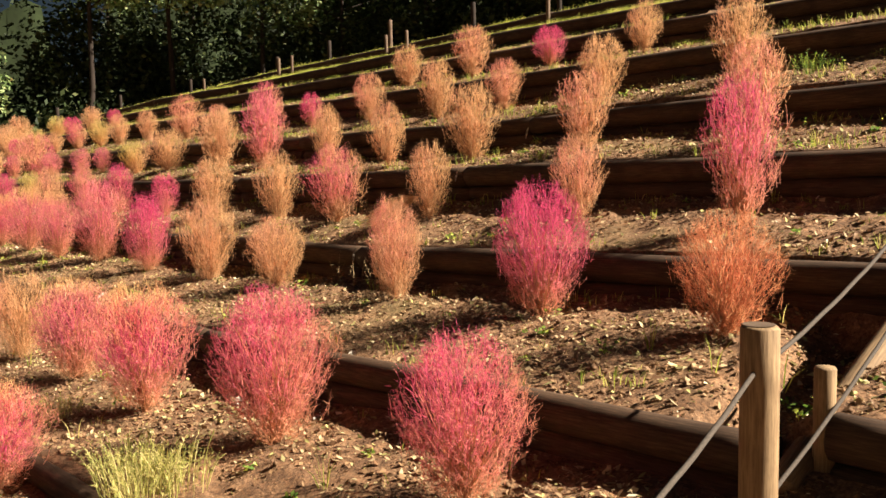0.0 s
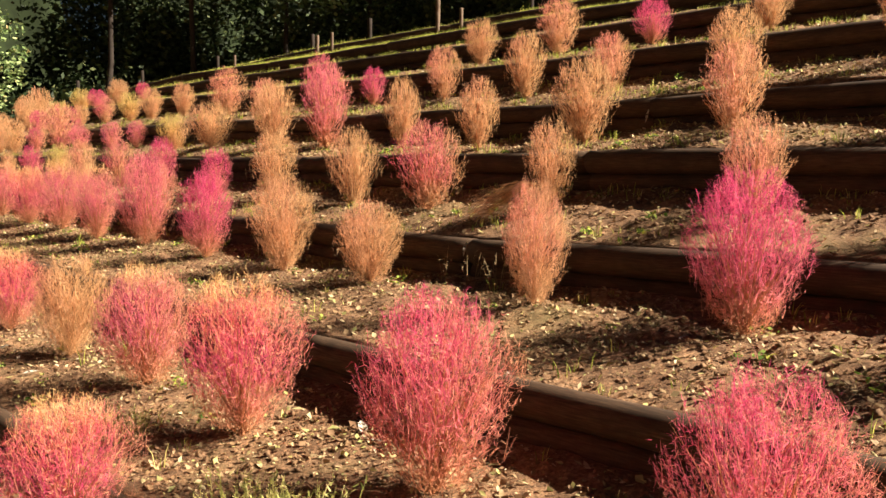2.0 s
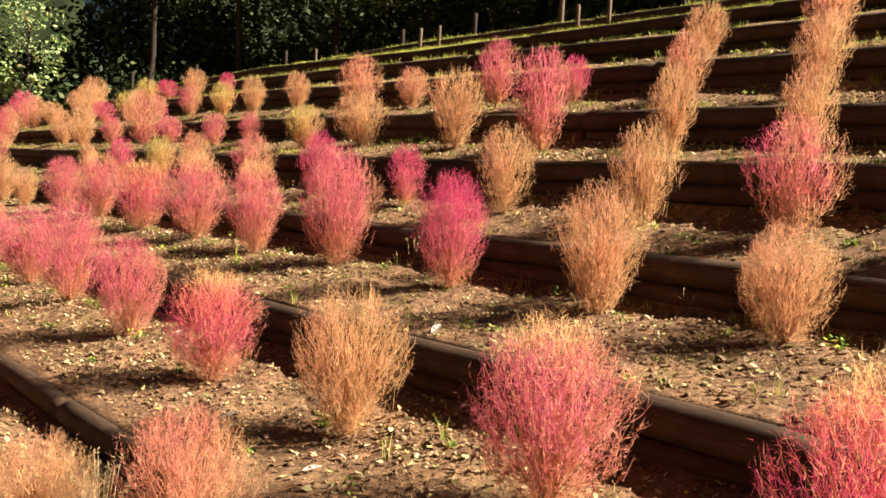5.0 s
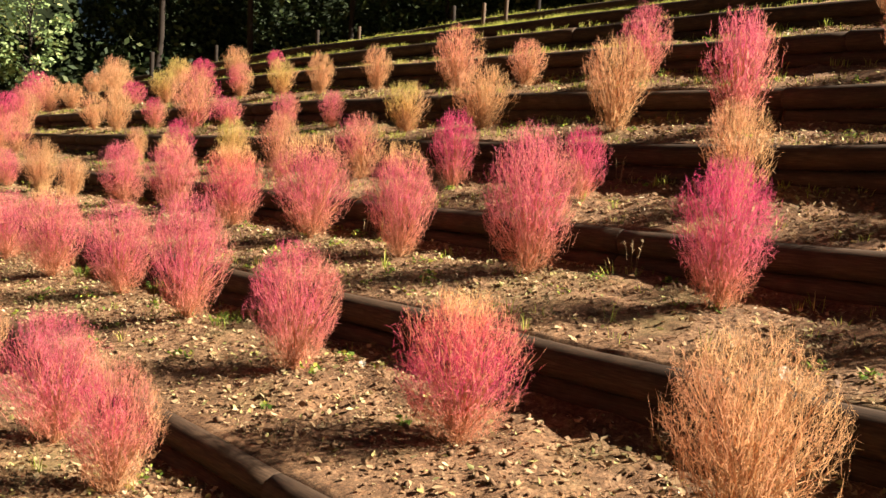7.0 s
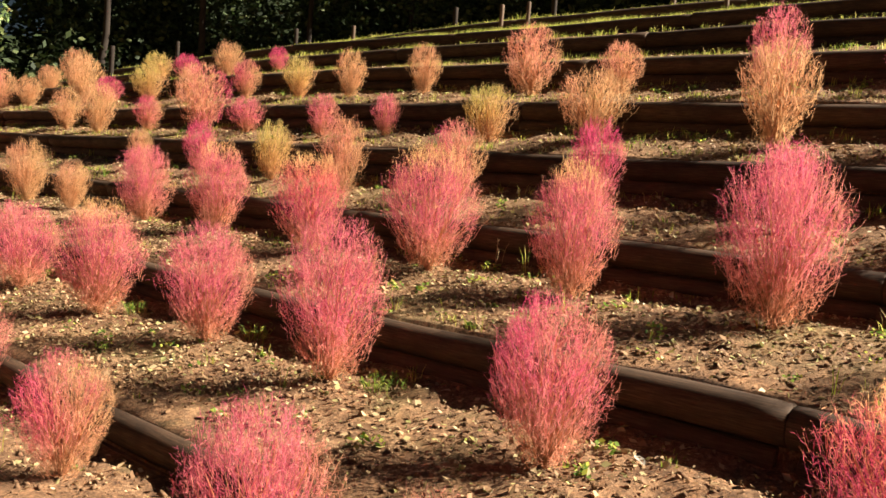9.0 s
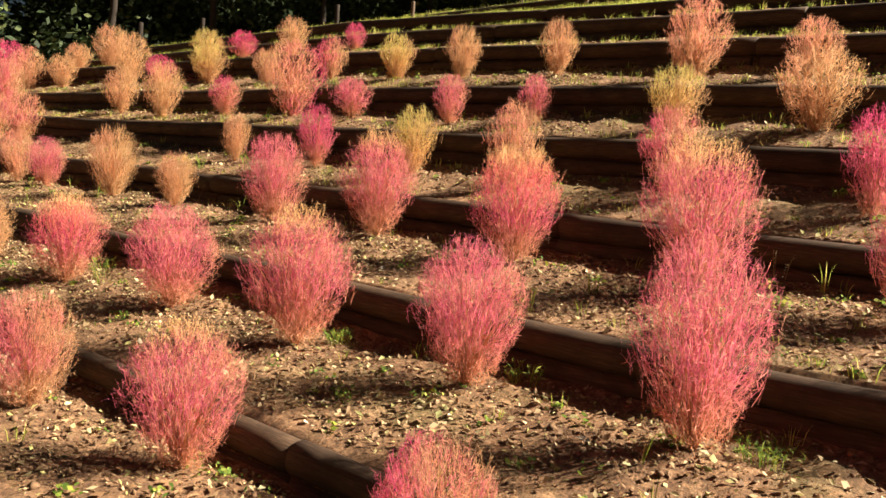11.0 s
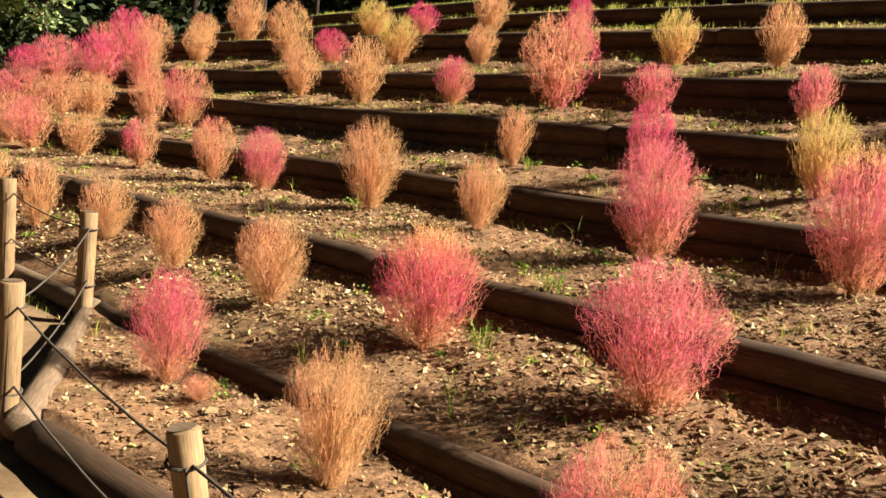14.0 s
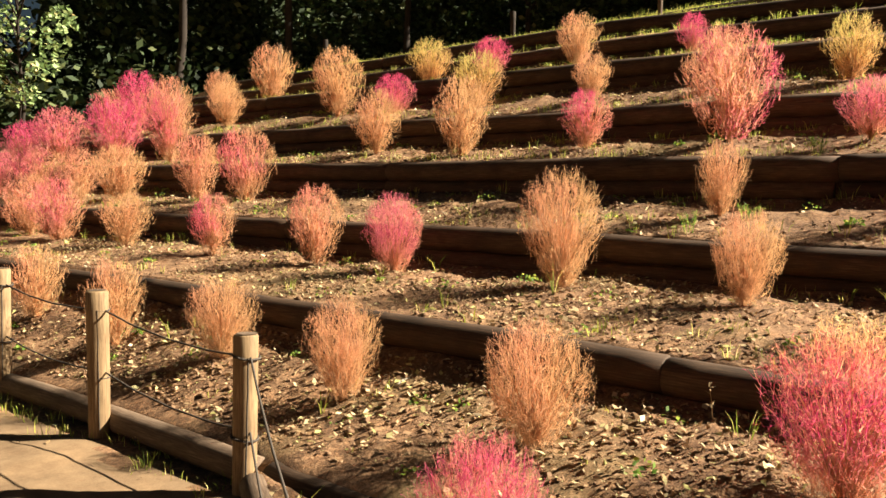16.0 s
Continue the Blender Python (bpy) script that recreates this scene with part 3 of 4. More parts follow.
row(2.48, [(2.47, 0.7, 0.55, "C", 2.38), (3.83, 0.82, 0.64, "C", 2.35), (5.16, 0.8, 0.62, "PY", 2.25), (6.38, 0.75, 0.62, "RY", 2.3), (7.65, 0.72, 0.56, "O", 2.31), (8.95, 0.68, 0.56, "PY", 2.29),
           (10.3, 0.71, 0.49, "PS", 2.36), (11.7, 0.85, 0.53, "R", 2.46), (12.88, 0.72, 0.52, "R", 2.51), (14.02, 0.79, 0.57, "RY", 2.42), (15.25, 0.67, 0.58, "R", 2.44), (16.5, 0.66, 0.54, "PY", 2.4),
           (17.68, 0.54, 0.44, "O", 2.34), (18.85, 0.52, 0.38, "O", 2.43), (19.9, 0.48, 0.38, "O"), (20.9, 0.58, 0.37, "O"), (22.0, 0.53, 0.37, "O"), (23.2, 0.55, 0.4, "S"), (24.4, 0.55, 0.4, "O")], "near", 12, "bushes of the first terrace")
row(3.9, [(2.16, 0.62, 0.5, "B"), (3.4, 0.8, 0.57, "P"), (4.68, 0.72, 0.38, "S"), (6.3, 0.6, 0.47, "O"), (7.41, 0.78, 0.53, "O"), (8.62, 0.8, 0.48, "P"),
          (10.0, 0.96, 0.62, "R"), (11.2, 0.84, 0.5, "RY"), (12.35, 0.85, 0.63, "RY"), (13.62, 0.77, 0.56, "PY"), (14.9, 0.8, 0.53, "RY"), (16.08, 0.74, 0.51, "R"),
          (17.36, 0.51, 0.37, "O"), (18.47, 0.72, 0.47, "O"), (19.77, 0.55, 0.38, "R"), (20.6, 0.6, 0.41, "S"), (21.72, 0.52, 0.33, "PO"), (23.05, 0.51, 0.4, "O"),
          (24.14, 0.64, 0.53, "RO"), (24.85, 0.65, 0.53, "S"), (26.1, 0.6, 0.5, "R"), (27.3, 0.6, 0.5, "O")], "near", 13, "bushes of the second terrace")
row(4.92, [(2.63, 0.9, 0.46, "PS"), (3.9, 0.62, 0.37, "S"), (5.5, 0.66, 0.36, "O", 4.95), (6.77, 0.74, 0.54, "PO"), (7.86, 0.73, 0.45, "O"), (9.13, 0.72, 0.45, "O"),
           (10.33, 0.55, 0.34, "P"), (11.7, 0.68, 0.4, "P"), (13.03, 0.64, 0.46, "PO"), (14.35, 0.7, 0.41, "S"), (15.47, 0.6, 0.4, "Y"), (16.68, 0.6, 0.36, "P"),
           (17.9, 0.5, 0.31, "O"), (22.6, 0.73, 0.5, "RO"), (23.35, 0.67, 0.46, "S"), (24.73, 0.63, 0.57, "O"), (25.5, 0.6, 0.46, "S"), (26.45, 0.6, 0.56, "PO"), (27.6, 0.6, 0.5, "R")], "mid", 14, "bushes of the third terrace")
row(5.92, [(3.13, 0.75, 0.52, "S"), (4.59, 0.66, 0.48, "S"), (6.0, 0.74, 0.54, "O"), (7.2, 0.68, 0.4, "O"), (8.3, 0.73, 0.4, "O"), (9.72, 0.97, 0.58, "R"),
           (10.85, 0.83, 0.57, "O"), (12.4, 0.63, 0.62, "O"), (13.5, 0.55, 0.46, "Y"), (14.9, 0.45, 0.33, "R"), (15.9, 0.5, 0.37, "R"), (17.22, 0.44, 0.42, "R"),
           (18.22, 0.87, 0.74, "SP"), (19.43, 0.5, 0.43, "PO"), (20.7, 0.75, 0.55, "O"), (21.82, 0.66, 0.43, "O"), (25.26, 0.89, 0.55, "PO"), (26.44, 0.83, 0.72, "P"), (27.79, 0.8, 0.72, "R"), (28.9, 0.66, 0.6, "P")], "far", 15, "bushes of the fourth terrace")
row(7.0, [(3.8, 0.7, 0.48, "O"), (5.2, 0.62, 0.47, "O"), (6.55, 0.57, 0.43, "S"), (7.65, 0.7, 0.45, "O"), (8.85, 0.63, 0.42, "S"), (10.23, 0.5, 0.33, "P"),
          (11.27, 0.75, 0.5, "R"), (12.8, 0.53, 0.47, "S"), (13.85, 0.76, 0.6, "S"), (15.35, 0.58, 0.41, "O"), (16.58, 0.6, 0.42, "O"), (17.62, 0.55, 0.46, "Y"),
          (18.7, 0.55, 0.42, "PO"), (19.95, 0.46, 0.4, "O"), (21.35, 0.62, 0.47, "Y"), (22.47, 0.48, 0.42, "P"), (23.42, 0.84, 0.56, "O"), (25.5, 0.58, 0.48, "O"), (26.8, 0.78, 0.6, "S"), (27.6, 0.92, 0.6, "P"), (28.4, 0.75, 0.55, "RO")], "far", 16, "bushes of the fifth terrace")
row(8.05, [(5.48, 0.55, 0.39, "O"), (6.8, 0.48, 0.41, "P"), (8.05, 0.66, 0.53, "S"), (9.37, 0.61, 0.44, "O"), (19.4, 0.42, 0.32, "P"), (20.75, 0.6, 0.5, "O"),
           (21.9, 0.47, 0.41, "P"), (22.84, 0.57, 0.5, "Y"), (25.8, 0.85, 0.6, "O"), (27, 0.57, 0.48, "O")], "far", 17, "bushes of the sixth terrace")

# ---- fence ----


def fence_post(x, y, h, r=0.055, lean=(0, 0), sink=0.15, rings=(), wood=None):
    root = tagged(new("fence_post"), "hilltop post before the wood, shading put into its wood colour" if wood else "pale weathered round wooden fence post tied with rope", "post", "fence posts")
    z = float(ground_z(x, y, False))
    root.matrix_basis = pose(x, y, z, lean[0], lean[1], 0)
    me = log_mesh(h + sink, r, int(x * 100) + 7, wood or POST, 18)
    ob = part("shaft", me, root)
    ob.matrix_basis = Matrix.Translation((0, 0, -sink)) @ pose(0, 0, 0, 90, 0, 0)
    bm = bmesh.new()
    bmesh.ops.create_circle(bm, cap_ends=True, radius=r * 0.84, segments=18)
    tm = bpy.data.meshes.new("sawn_top")
    bm.to_mesh(tm)
    bm.free()
    tm.materials.append(EDGE if wood is None else LOG)
    cap = part("sawn_top", tm, ob, "grey-brown sawn end grain")
    cap.matrix_basis = ob.matrix_basis.inverted() @ Matrix.Translation((0, 0, h + 0.011))
    for hz in rings:
        bm = bmesh.new()
        for k in range(20):
            a = 2 * math.pi * k / 20
            for j in range(6):
                b = 2 * math.pi * j / 6
                rr = r * 1.02 + 0.003 + 0.0055 * math.cos(b)
                bm.verts.new((rr * math.cos(a), rr * math.sin(a), hz + 0.008 * math.sin(a) + 0.0055 * math.sin(b)))
        bm.verts.ensure_lookup_table()
        for k in range(20):
            for j in range(6):
                bm.faces.new([bm.verts[i] for i in (k * 6 + j, ((k + 1) % 20) * 6 + j, ((k + 1) % 20) * 6 + (j + 1) % 6, k * 6 + (j + 1) % 6)])
        rm = bpy.data.meshes.new("rope_ring")
        bm.to_mesh(rm)
        bm.free()
        rm.materials.append(ROPE)
        ring = part("rope_ring", rm, ob, "dark rope wound round the post")
        ring.matrix_basis = ob.matrix_basis.inverted()
    if rings:
        # a loose end hangs down along the post
        v, f = [], []
        a = -2.15
        for i in range(9):
            z = rings[0] * (1 - i / 8.6)
            q = Vector((math.cos(a), math.sin(a), 0)) * (r * 1.06 + 0.003) + Vector((0, 0, z))
            a += 0.03 * math.sin(i * 2.1)
            for k in range(5):
                b = 2 * math.pi * k / 5
                v.append(q + Vector((math.cos(b), math.sin(b), 0)) * 0.0042)
        for i in range(8):
            for k in range(5):
                f.append((i * 5 + k, i * 5 + (k + 1) % 5, i * 5 + 5 + (k + 1) % 5, i * 5 + 5 + k))
        cord = part("cord", mesh_object("cord", v, f, ROPE, True), ob, "dark cord hanging down the post")
        cord.matrix_basis = ob.matrix_basis.inverted()
    return root


def rope(points, r=0.0049, sag=0.05):
    cu = bpy.data.curves.new("rope", "CURVE")
    cu.dimensions, cu.bevel_depth, cu.bevel_resolution = "3D", r, 2
    for p, q in zip(points, points[1:]):
        sp = cu.splines.new("POLY")
        n = 14
        sp.points.add(n)
        for i in range(n + 1):
            t = i / n
            c = Vector(p).lerp(Vector(q), t)
            c.z -= sag * 4 * t * (1 - t) - 0.0015 * math.sin(t * 23)
            sp.points[i].co = (*c, 1)
    cu.materials.append(ROPE)
    return tagged(new("rope", cu), "thin brown fibre rope strung between fence posts", "rope", "fence ropes")


POSTS = [(2.4, 1.235, 1.03, 0.057, (0, 0)), (0.62, 17.2, 0.4, 0.048, (0, 0)), (1.8, 18.84, 0.48, 0.055, (0, 1)), (1.88, 20.12, 0.56, 0.055, (0, -1)),
         (2.0, 21.43, 0.58, 0.055, (0, 0)), (0.475, 15.58, 0.285, 0.05, (-8, -7)), (0.37, 13.98, 0.38, 0.05, (-21, -16)), (2.1, 22.9, 0.55, 0.055, (0, 0))]
for x, y, top, r, lean in POSTS:
    h = top - float(ground_z(x, y, False))
    fence_post(x, y, h, r, lean, rings=(h - 0.09, h - 0.45) if y > 10 else ())
for d in (0.09, 0.42):
    rope([(0.25, 14.15, 0.28 - d), (0.41, 15.6, 0.285 - d), (0.62, 17.15, 0.4 - d)], sag=0.03)
    rope([(0.1, 12.6, 0.25 - d), (0.25, 14.1, 0.28 - d)], sag=0.05)
    rope([(0.62, 17.2, 0.4 - d), (1.8, 18.8, 0.48 - d)])
    rope([(1.8, 18.84, 0.48 - d), (1.88, 20.1, 0.56 - d), (2.0, 21.4, 0.58 - d), (2.1, 22.9, 0.55 - d)], sag=0.04)

# ---- stairs beside the first post ----
notch = tagged(new("stair_border"), "pale round log lying up the slope beside the stair", "log edging", kind="structure")
lay_log(notch, (2.76, 1.33, 0.43), (4.2, 1.45, 0.84), 0.058, 970, POST)
stub = tagged(new("stake"), "short round wooden stake beside the stair", "stake")
ob = part("shaft", log_mesh(0.68, 0.036, 980, POST), stub)
ob.matrix_basis = pose(0, 0, 0, 90, 0, 0)
stub.location = (2.95, 1.28, 0.13)
for k in range(3):
    root = tagged(new("terrace_wall"), "low retaining wall of two stacked dark brown logs", "retaining wall", "terrace walls", "structure")
    for course, (r, drop, back) in enumerate(((0.088, 0.0, 0.0), (0.078, 0.168, 0.032))):
        z = float(wall_top(k, 0)) - r - drop
        x = WALL_X[k] + r + back
        lay_log(root, (x, -3.0, z), (x, 1.24 if k == 0 else 1.1, z), r, 990 + k * 2 + course, LOG)
rope([(1.35, 1.0, 0.75), (2.34, 1.22, 0.905)], 0.0075, 0.02)
rope([(2.45, 1.23, 0.92), (3.75, 1.36, 1.2)], 0.0075, 0.02)
rope([(2.4, 1.19, 0.54), (3.75, 1.3, 0.95)], 0.0075, 0.02)

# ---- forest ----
# the wood's inner shade is put into this dark green backdrop colour
DARK_BACKDROP = plain("dark_backdrop", (0.016, 0.025, 0.008), 1.0, 1.5)


def leaf_mass(r, centre, size, n, leaf):
    """Pointed leaves filling an ellipsoid, as arrays of vertices and quads."""
    d = unit(r.normal(0, 1, (n, 3))) * r.random_sample((n, 1)) ** 0.4
    c = np.array(centre) + d * np.array(size)
    a = unit(r.normal(0, 1, (n, 3)) * (1, 1, 0.5)) * (leaf * r.uniform(0.6, 1.3, (n, 1)))
    b = unit(np.cross(a, r.normal(0, 1, (n, 3)))) * leaf * 0.32
    v = np.stack([c - a * 0.5, c + b, c + a * 0.5, c - b], 1).reshape(-1, 3)
    return v, np.arange(4 * n).reshape(n, 4)


def limb(v, f, pts, r0, r1, sides=7):
    n0 = len(v)
    for i, p in enumerate(pts):
        r = r0 + (r1 - r0) * i / (len(pts) - 1)
        for k in range(sides):
            a = 2 * math.pi * k / sides
            v.append(Vector(p) + Vector((r * math.cos(a), r * math.sin(a), 0)))
    for i in range(len(pts) - 1):
        for k in range(sides):
            a, b = n0 + i * sides + k, n0 + i * sides + (k + 1) % sides
            f.append((a, b, b + sides, a + sides))


def tree(x, y, h, spread_r, seed, material, low=0.25, leaves=2600, words="leafy tree edging the wood, shade put into its dark green leaves", leaf=0.17):
    rng = random.Random(seed)
    r = np.random.RandomState(seed)
    root = tagged(new("tree"), words, "tree", "trees of the wood")
    root.location = (x, y, float(ground_z(x, y, False)) - 0.1)
    v, f = [], []
    top = Vector((rng.uniform(-0.5, 0.5), rng.uniform(-0.5, 0.5), h * 0.85))
    pts = [Vector((0, 0, 0)), top * 0.3 + Vector((rng.uniform(-0.15, 0.15), rng.uniform(-0.15, 0.15), 0)), top * 0.65, top]
    limb(v, f, pts, h * 0.013, h * 0.005)
    masses = []
    clumps = 26
    for i in range(clumps):
        z = h * (low + (1 - low) * (i + rng.random()) / clumps)
        az = rng.uniform(0, 6.28)
        rr = spread_r * (0.45 + 0.75 * math.sin(math.pi * min(1, (z / h - low) / (1 - low) * 0.8 + 0.15))) * rng.uniform(0.4, 1)
        c = Vector((rr * math.cos(az), rr * math.sin(az), z))
        st = top * min(0.95, max(0.1, (z - 0.6) / (h * 0.85)))
        limb(v, f, [st, st.lerp(c, 0.5) + Vector((0, 0, 0.15)), c], h * 0.007, h * 0.002, 5)
        s = spread_r * rng.uniform(0.3, 0.55)
        masses.append(leaf_mass(r, c, (s, s, s * 0.7), leaves // clumps, leaf * rng.uniform(0.75, 1.25)))
    part("trunk", mesh_object("trunk", v, f, BARK, True), root)
    part("crown", array_mesh("crown", *joined(*masses), material), root)
    return root


rng = random.Random(5)
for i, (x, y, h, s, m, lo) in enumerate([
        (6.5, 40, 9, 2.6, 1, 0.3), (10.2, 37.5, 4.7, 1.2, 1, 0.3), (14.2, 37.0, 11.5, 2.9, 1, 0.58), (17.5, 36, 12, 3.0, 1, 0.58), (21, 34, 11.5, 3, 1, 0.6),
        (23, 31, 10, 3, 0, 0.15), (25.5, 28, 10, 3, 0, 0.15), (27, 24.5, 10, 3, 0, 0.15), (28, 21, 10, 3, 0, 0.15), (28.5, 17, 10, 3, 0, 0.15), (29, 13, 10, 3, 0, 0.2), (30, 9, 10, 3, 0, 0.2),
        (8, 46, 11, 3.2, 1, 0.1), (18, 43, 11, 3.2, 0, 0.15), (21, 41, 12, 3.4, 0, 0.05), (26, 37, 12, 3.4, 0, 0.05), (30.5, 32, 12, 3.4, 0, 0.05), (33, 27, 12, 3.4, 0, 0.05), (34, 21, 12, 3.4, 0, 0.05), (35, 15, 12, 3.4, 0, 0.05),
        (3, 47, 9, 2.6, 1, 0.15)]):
    tree(x, y, h, s, 60 + i, SUNLIT_LEAF if m else SHADED_LEAF, lo, 1500 if s < 2 else 7000 if m else 5600, "sunlit green leafy tree at the edge of the wood" if m else "leafy tree edging the wood, shade put into its dark green leaves", 0.26 if m and s > 2 else 0.17 if m else 0.25)

# tall trees added behind the hilltop, crowns unseen, to keep sun off the wood
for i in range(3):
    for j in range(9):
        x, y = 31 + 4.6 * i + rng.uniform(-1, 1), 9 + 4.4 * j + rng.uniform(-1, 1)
        tree(x, y, rng.uniform(13, 15) + 0.6 * i, 3.4, 200 + i * 9 + j, SHADED_LEAF, 0.5, 1300, "tall tree added out of view to shade the wood", 0.55)


def undergrowth():
    rng = random.Random(77)
    r = np.random.RandomState(77)
    masses = []
    line = [(5, 42), (10, 39), (15, 37), (19, 35), (23, 32), (26, 27.5), (28, 21), (29.5, 14), (31, 4)]
    for (x0, y0), (x1, y1) in zip(line, line[1:]):
        for i in range(56):
            t = rng.random()
            back = rng.random()
            x, y = x0 + (x1 - x0) * t + back * 5, y0 + (y1 - y0) * t + back * 5
            s = rng.uniform(0.9, 1.8) * (1 + back * 0.6)
            z = float(ground_z(x, y, False)) + s * 0.6 + back * rng.uniform(0, 8 if x > 14 else 2.5)
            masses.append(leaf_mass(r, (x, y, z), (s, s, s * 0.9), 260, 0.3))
    ob = new("undergrowth", array_mesh("undergrowth", *joined(*masses), UNDER_SHADE_LEAF))
    return tagged(ob, "dense shrubs under the trees, deep shade put into their leaf colour", "undergrowth", kind="stuff")


def dark_backdrop():
    """An added backdrop far behind the trees, dark as shaded wood, with an uneven skyline."""
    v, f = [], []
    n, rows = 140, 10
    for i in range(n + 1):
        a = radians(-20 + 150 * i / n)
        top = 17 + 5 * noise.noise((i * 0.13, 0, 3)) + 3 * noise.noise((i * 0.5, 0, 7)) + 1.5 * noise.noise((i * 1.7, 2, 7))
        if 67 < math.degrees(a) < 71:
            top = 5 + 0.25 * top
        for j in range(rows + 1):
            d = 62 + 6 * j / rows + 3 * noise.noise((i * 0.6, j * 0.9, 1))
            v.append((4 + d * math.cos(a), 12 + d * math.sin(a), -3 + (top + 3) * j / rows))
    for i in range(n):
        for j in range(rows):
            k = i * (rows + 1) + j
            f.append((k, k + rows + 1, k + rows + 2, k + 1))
    ob = new("backdrop", mesh_object("backdrop", v, f, DARK_BACKDROP, True))
    return tagged(ob, "added dark backdrop standing for the shaded depth of the wood", "woods", kind="structure")


dark_backdrop()
undergrowth()

# ---- hilltop stakes and posts ----
for y, h, r in ((13.06, 0.2, 0.035), (13.68, 0.2, 0.035), (17.05, 0.2, 0.035), (17.6, 0.2, 0.035), (9.5, 0.2, 0.035), (21.2, 0.2, 0.035)):
    root = tagged(new("stake"), "short pale wooden stake holding the top log", "stake", "hilltop stakes")
    root.location = (11.24, y, float(wall_top(7, y)) + 0.1 - 0.3)
    ob = part("shaft", log_mesh(0.42, r, int(y * 10), EDGE), root)
    ob.matrix_basis = pose(0, 0, 0, 90, 0, 0)
# posts in shade get dark BARK, the sunlit one EDGE: light in the colour
for x, y, h in ((12.6, 15.2, 0.75), (12.6, 17.5, 0.6), (12.6, 19.8, 0.55), (12.6, 24.6, 0.6), (9.7, 27.5, 0.75), (12.6, 12.6, 0.7), (12.6, 10.4, 0.7), (12.3, 29, 0.7)):
    fence_post(x, y, h, 0.05, wood=BARK if (x, y) != (12.6, 15.2) else EDGE)

# ---- ground cover ----


def scatter(n, seed, x0, x1, y0, y1):
    r = np.random.RandomState(seed)
    return r.uniform(x0, x1, n), r.uniform(y0, y1, n), r


def off_wall(x, y, gap=0.06):
    keep = ~on_path(x, y)
    for xw in WALL_X:
        keep &= (x < xw - gap * 0.3) | (x > xw + 0.16)
    xl = low_x(y)
    return keep & ((x < xl - 0.02) | (x > xl + 0.17))


def fallen_leaves():
    """Curled dry leaves, each folded along its rib."""
    vs, fs, total = [], [], 0
    for n, seed, box, small, big in ((150000, 1, (0.75, 4.3, 0.2, 24), 0.005, 0.025), (130000, 2, (4.3, 8.5, 1, 28), 0.007, 0.028), (160, 3, (-0.6, 1.9, 17.5, 24), 0.008, 0.02),
                                     (1300, 6, (0.72, 1.5, 5, 18), 0.015, 0.036), (2200, 7, (1.8, 4.2, 1.5, 24), 0.015, 0.032), (260, 8, (2.42, 2.82, 3.2, 5.2), 0.014, 0.036)):
        x, y, r = scatter(n, seed, *box)
        dens = lattice(x * 1.1, y * 1.1, 21) + lattice(x * 3, y * 3, 22) * 0.6 + 0.3 * np.exp(-((x - 2.5) / 0.25) ** 2) + 0.25 * np.exp(-((x - 3.95) / 0.25) ** 2) - 0.02
        keep = (dens > r.uniform(-0.6, 0.45, n)) & (off_wall(x, y) if seed != 3 else on_path(x, y))
        x, y = x[keep], y[keep]
        n = len(x)
        at = np.stack([x, y, ground_z(x, y) + 0.004], -1)
        size = (small + (big - small) * r.random_sample(n) ** 2.2)[:, None]
        az, tilt = r.uniform(0, 6.28, n), r.normal(0, 0.5, n)
        along = np.stack([np.cos(az) * np.cos(tilt), np.sin(az) * np.cos(tilt), np.sin(tilt)], -1)
        up = unit(np.stack([r.normal(0, 0.5, n), r.normal(0, 0.5, n), np.ones(n)], -1))
        across = unit(np.cross(along, up))
        up = np.cross(across, along)
        at += up * size * 0.25
        wide, curl = r.uniform(0.35, 0.75, (n, 1)), r.uniform(-0.15, 0.5, (n, 1))
        p = [at - along * size, at + along * size + up * size * r.uniform(-0.1, 0.4, (n, 1))]
        for sign in (1, -1):
            p.append(at + across * size * wide * sign + up * size * curl + along * size * r.uniform(-0.25, 0.3, (n, 1)))
        vs.append(np.stack(p, 1).reshape(-1, 3))
        k = total + 4 * np.arange(n)[:, None]
        fs.append(np.concatenate([k + (0, 2, 1), k + (0, 1, 3)]))
        total += 4 * n
    me = array_mesh("fallen_leaves", np.concatenate(vs), np.concatenate(fs), LEAF)
    return tagged(new("fallen_leaves", me), "dry yellow and brown leaves lying on the soil", "leaf litter", kind="stuff")


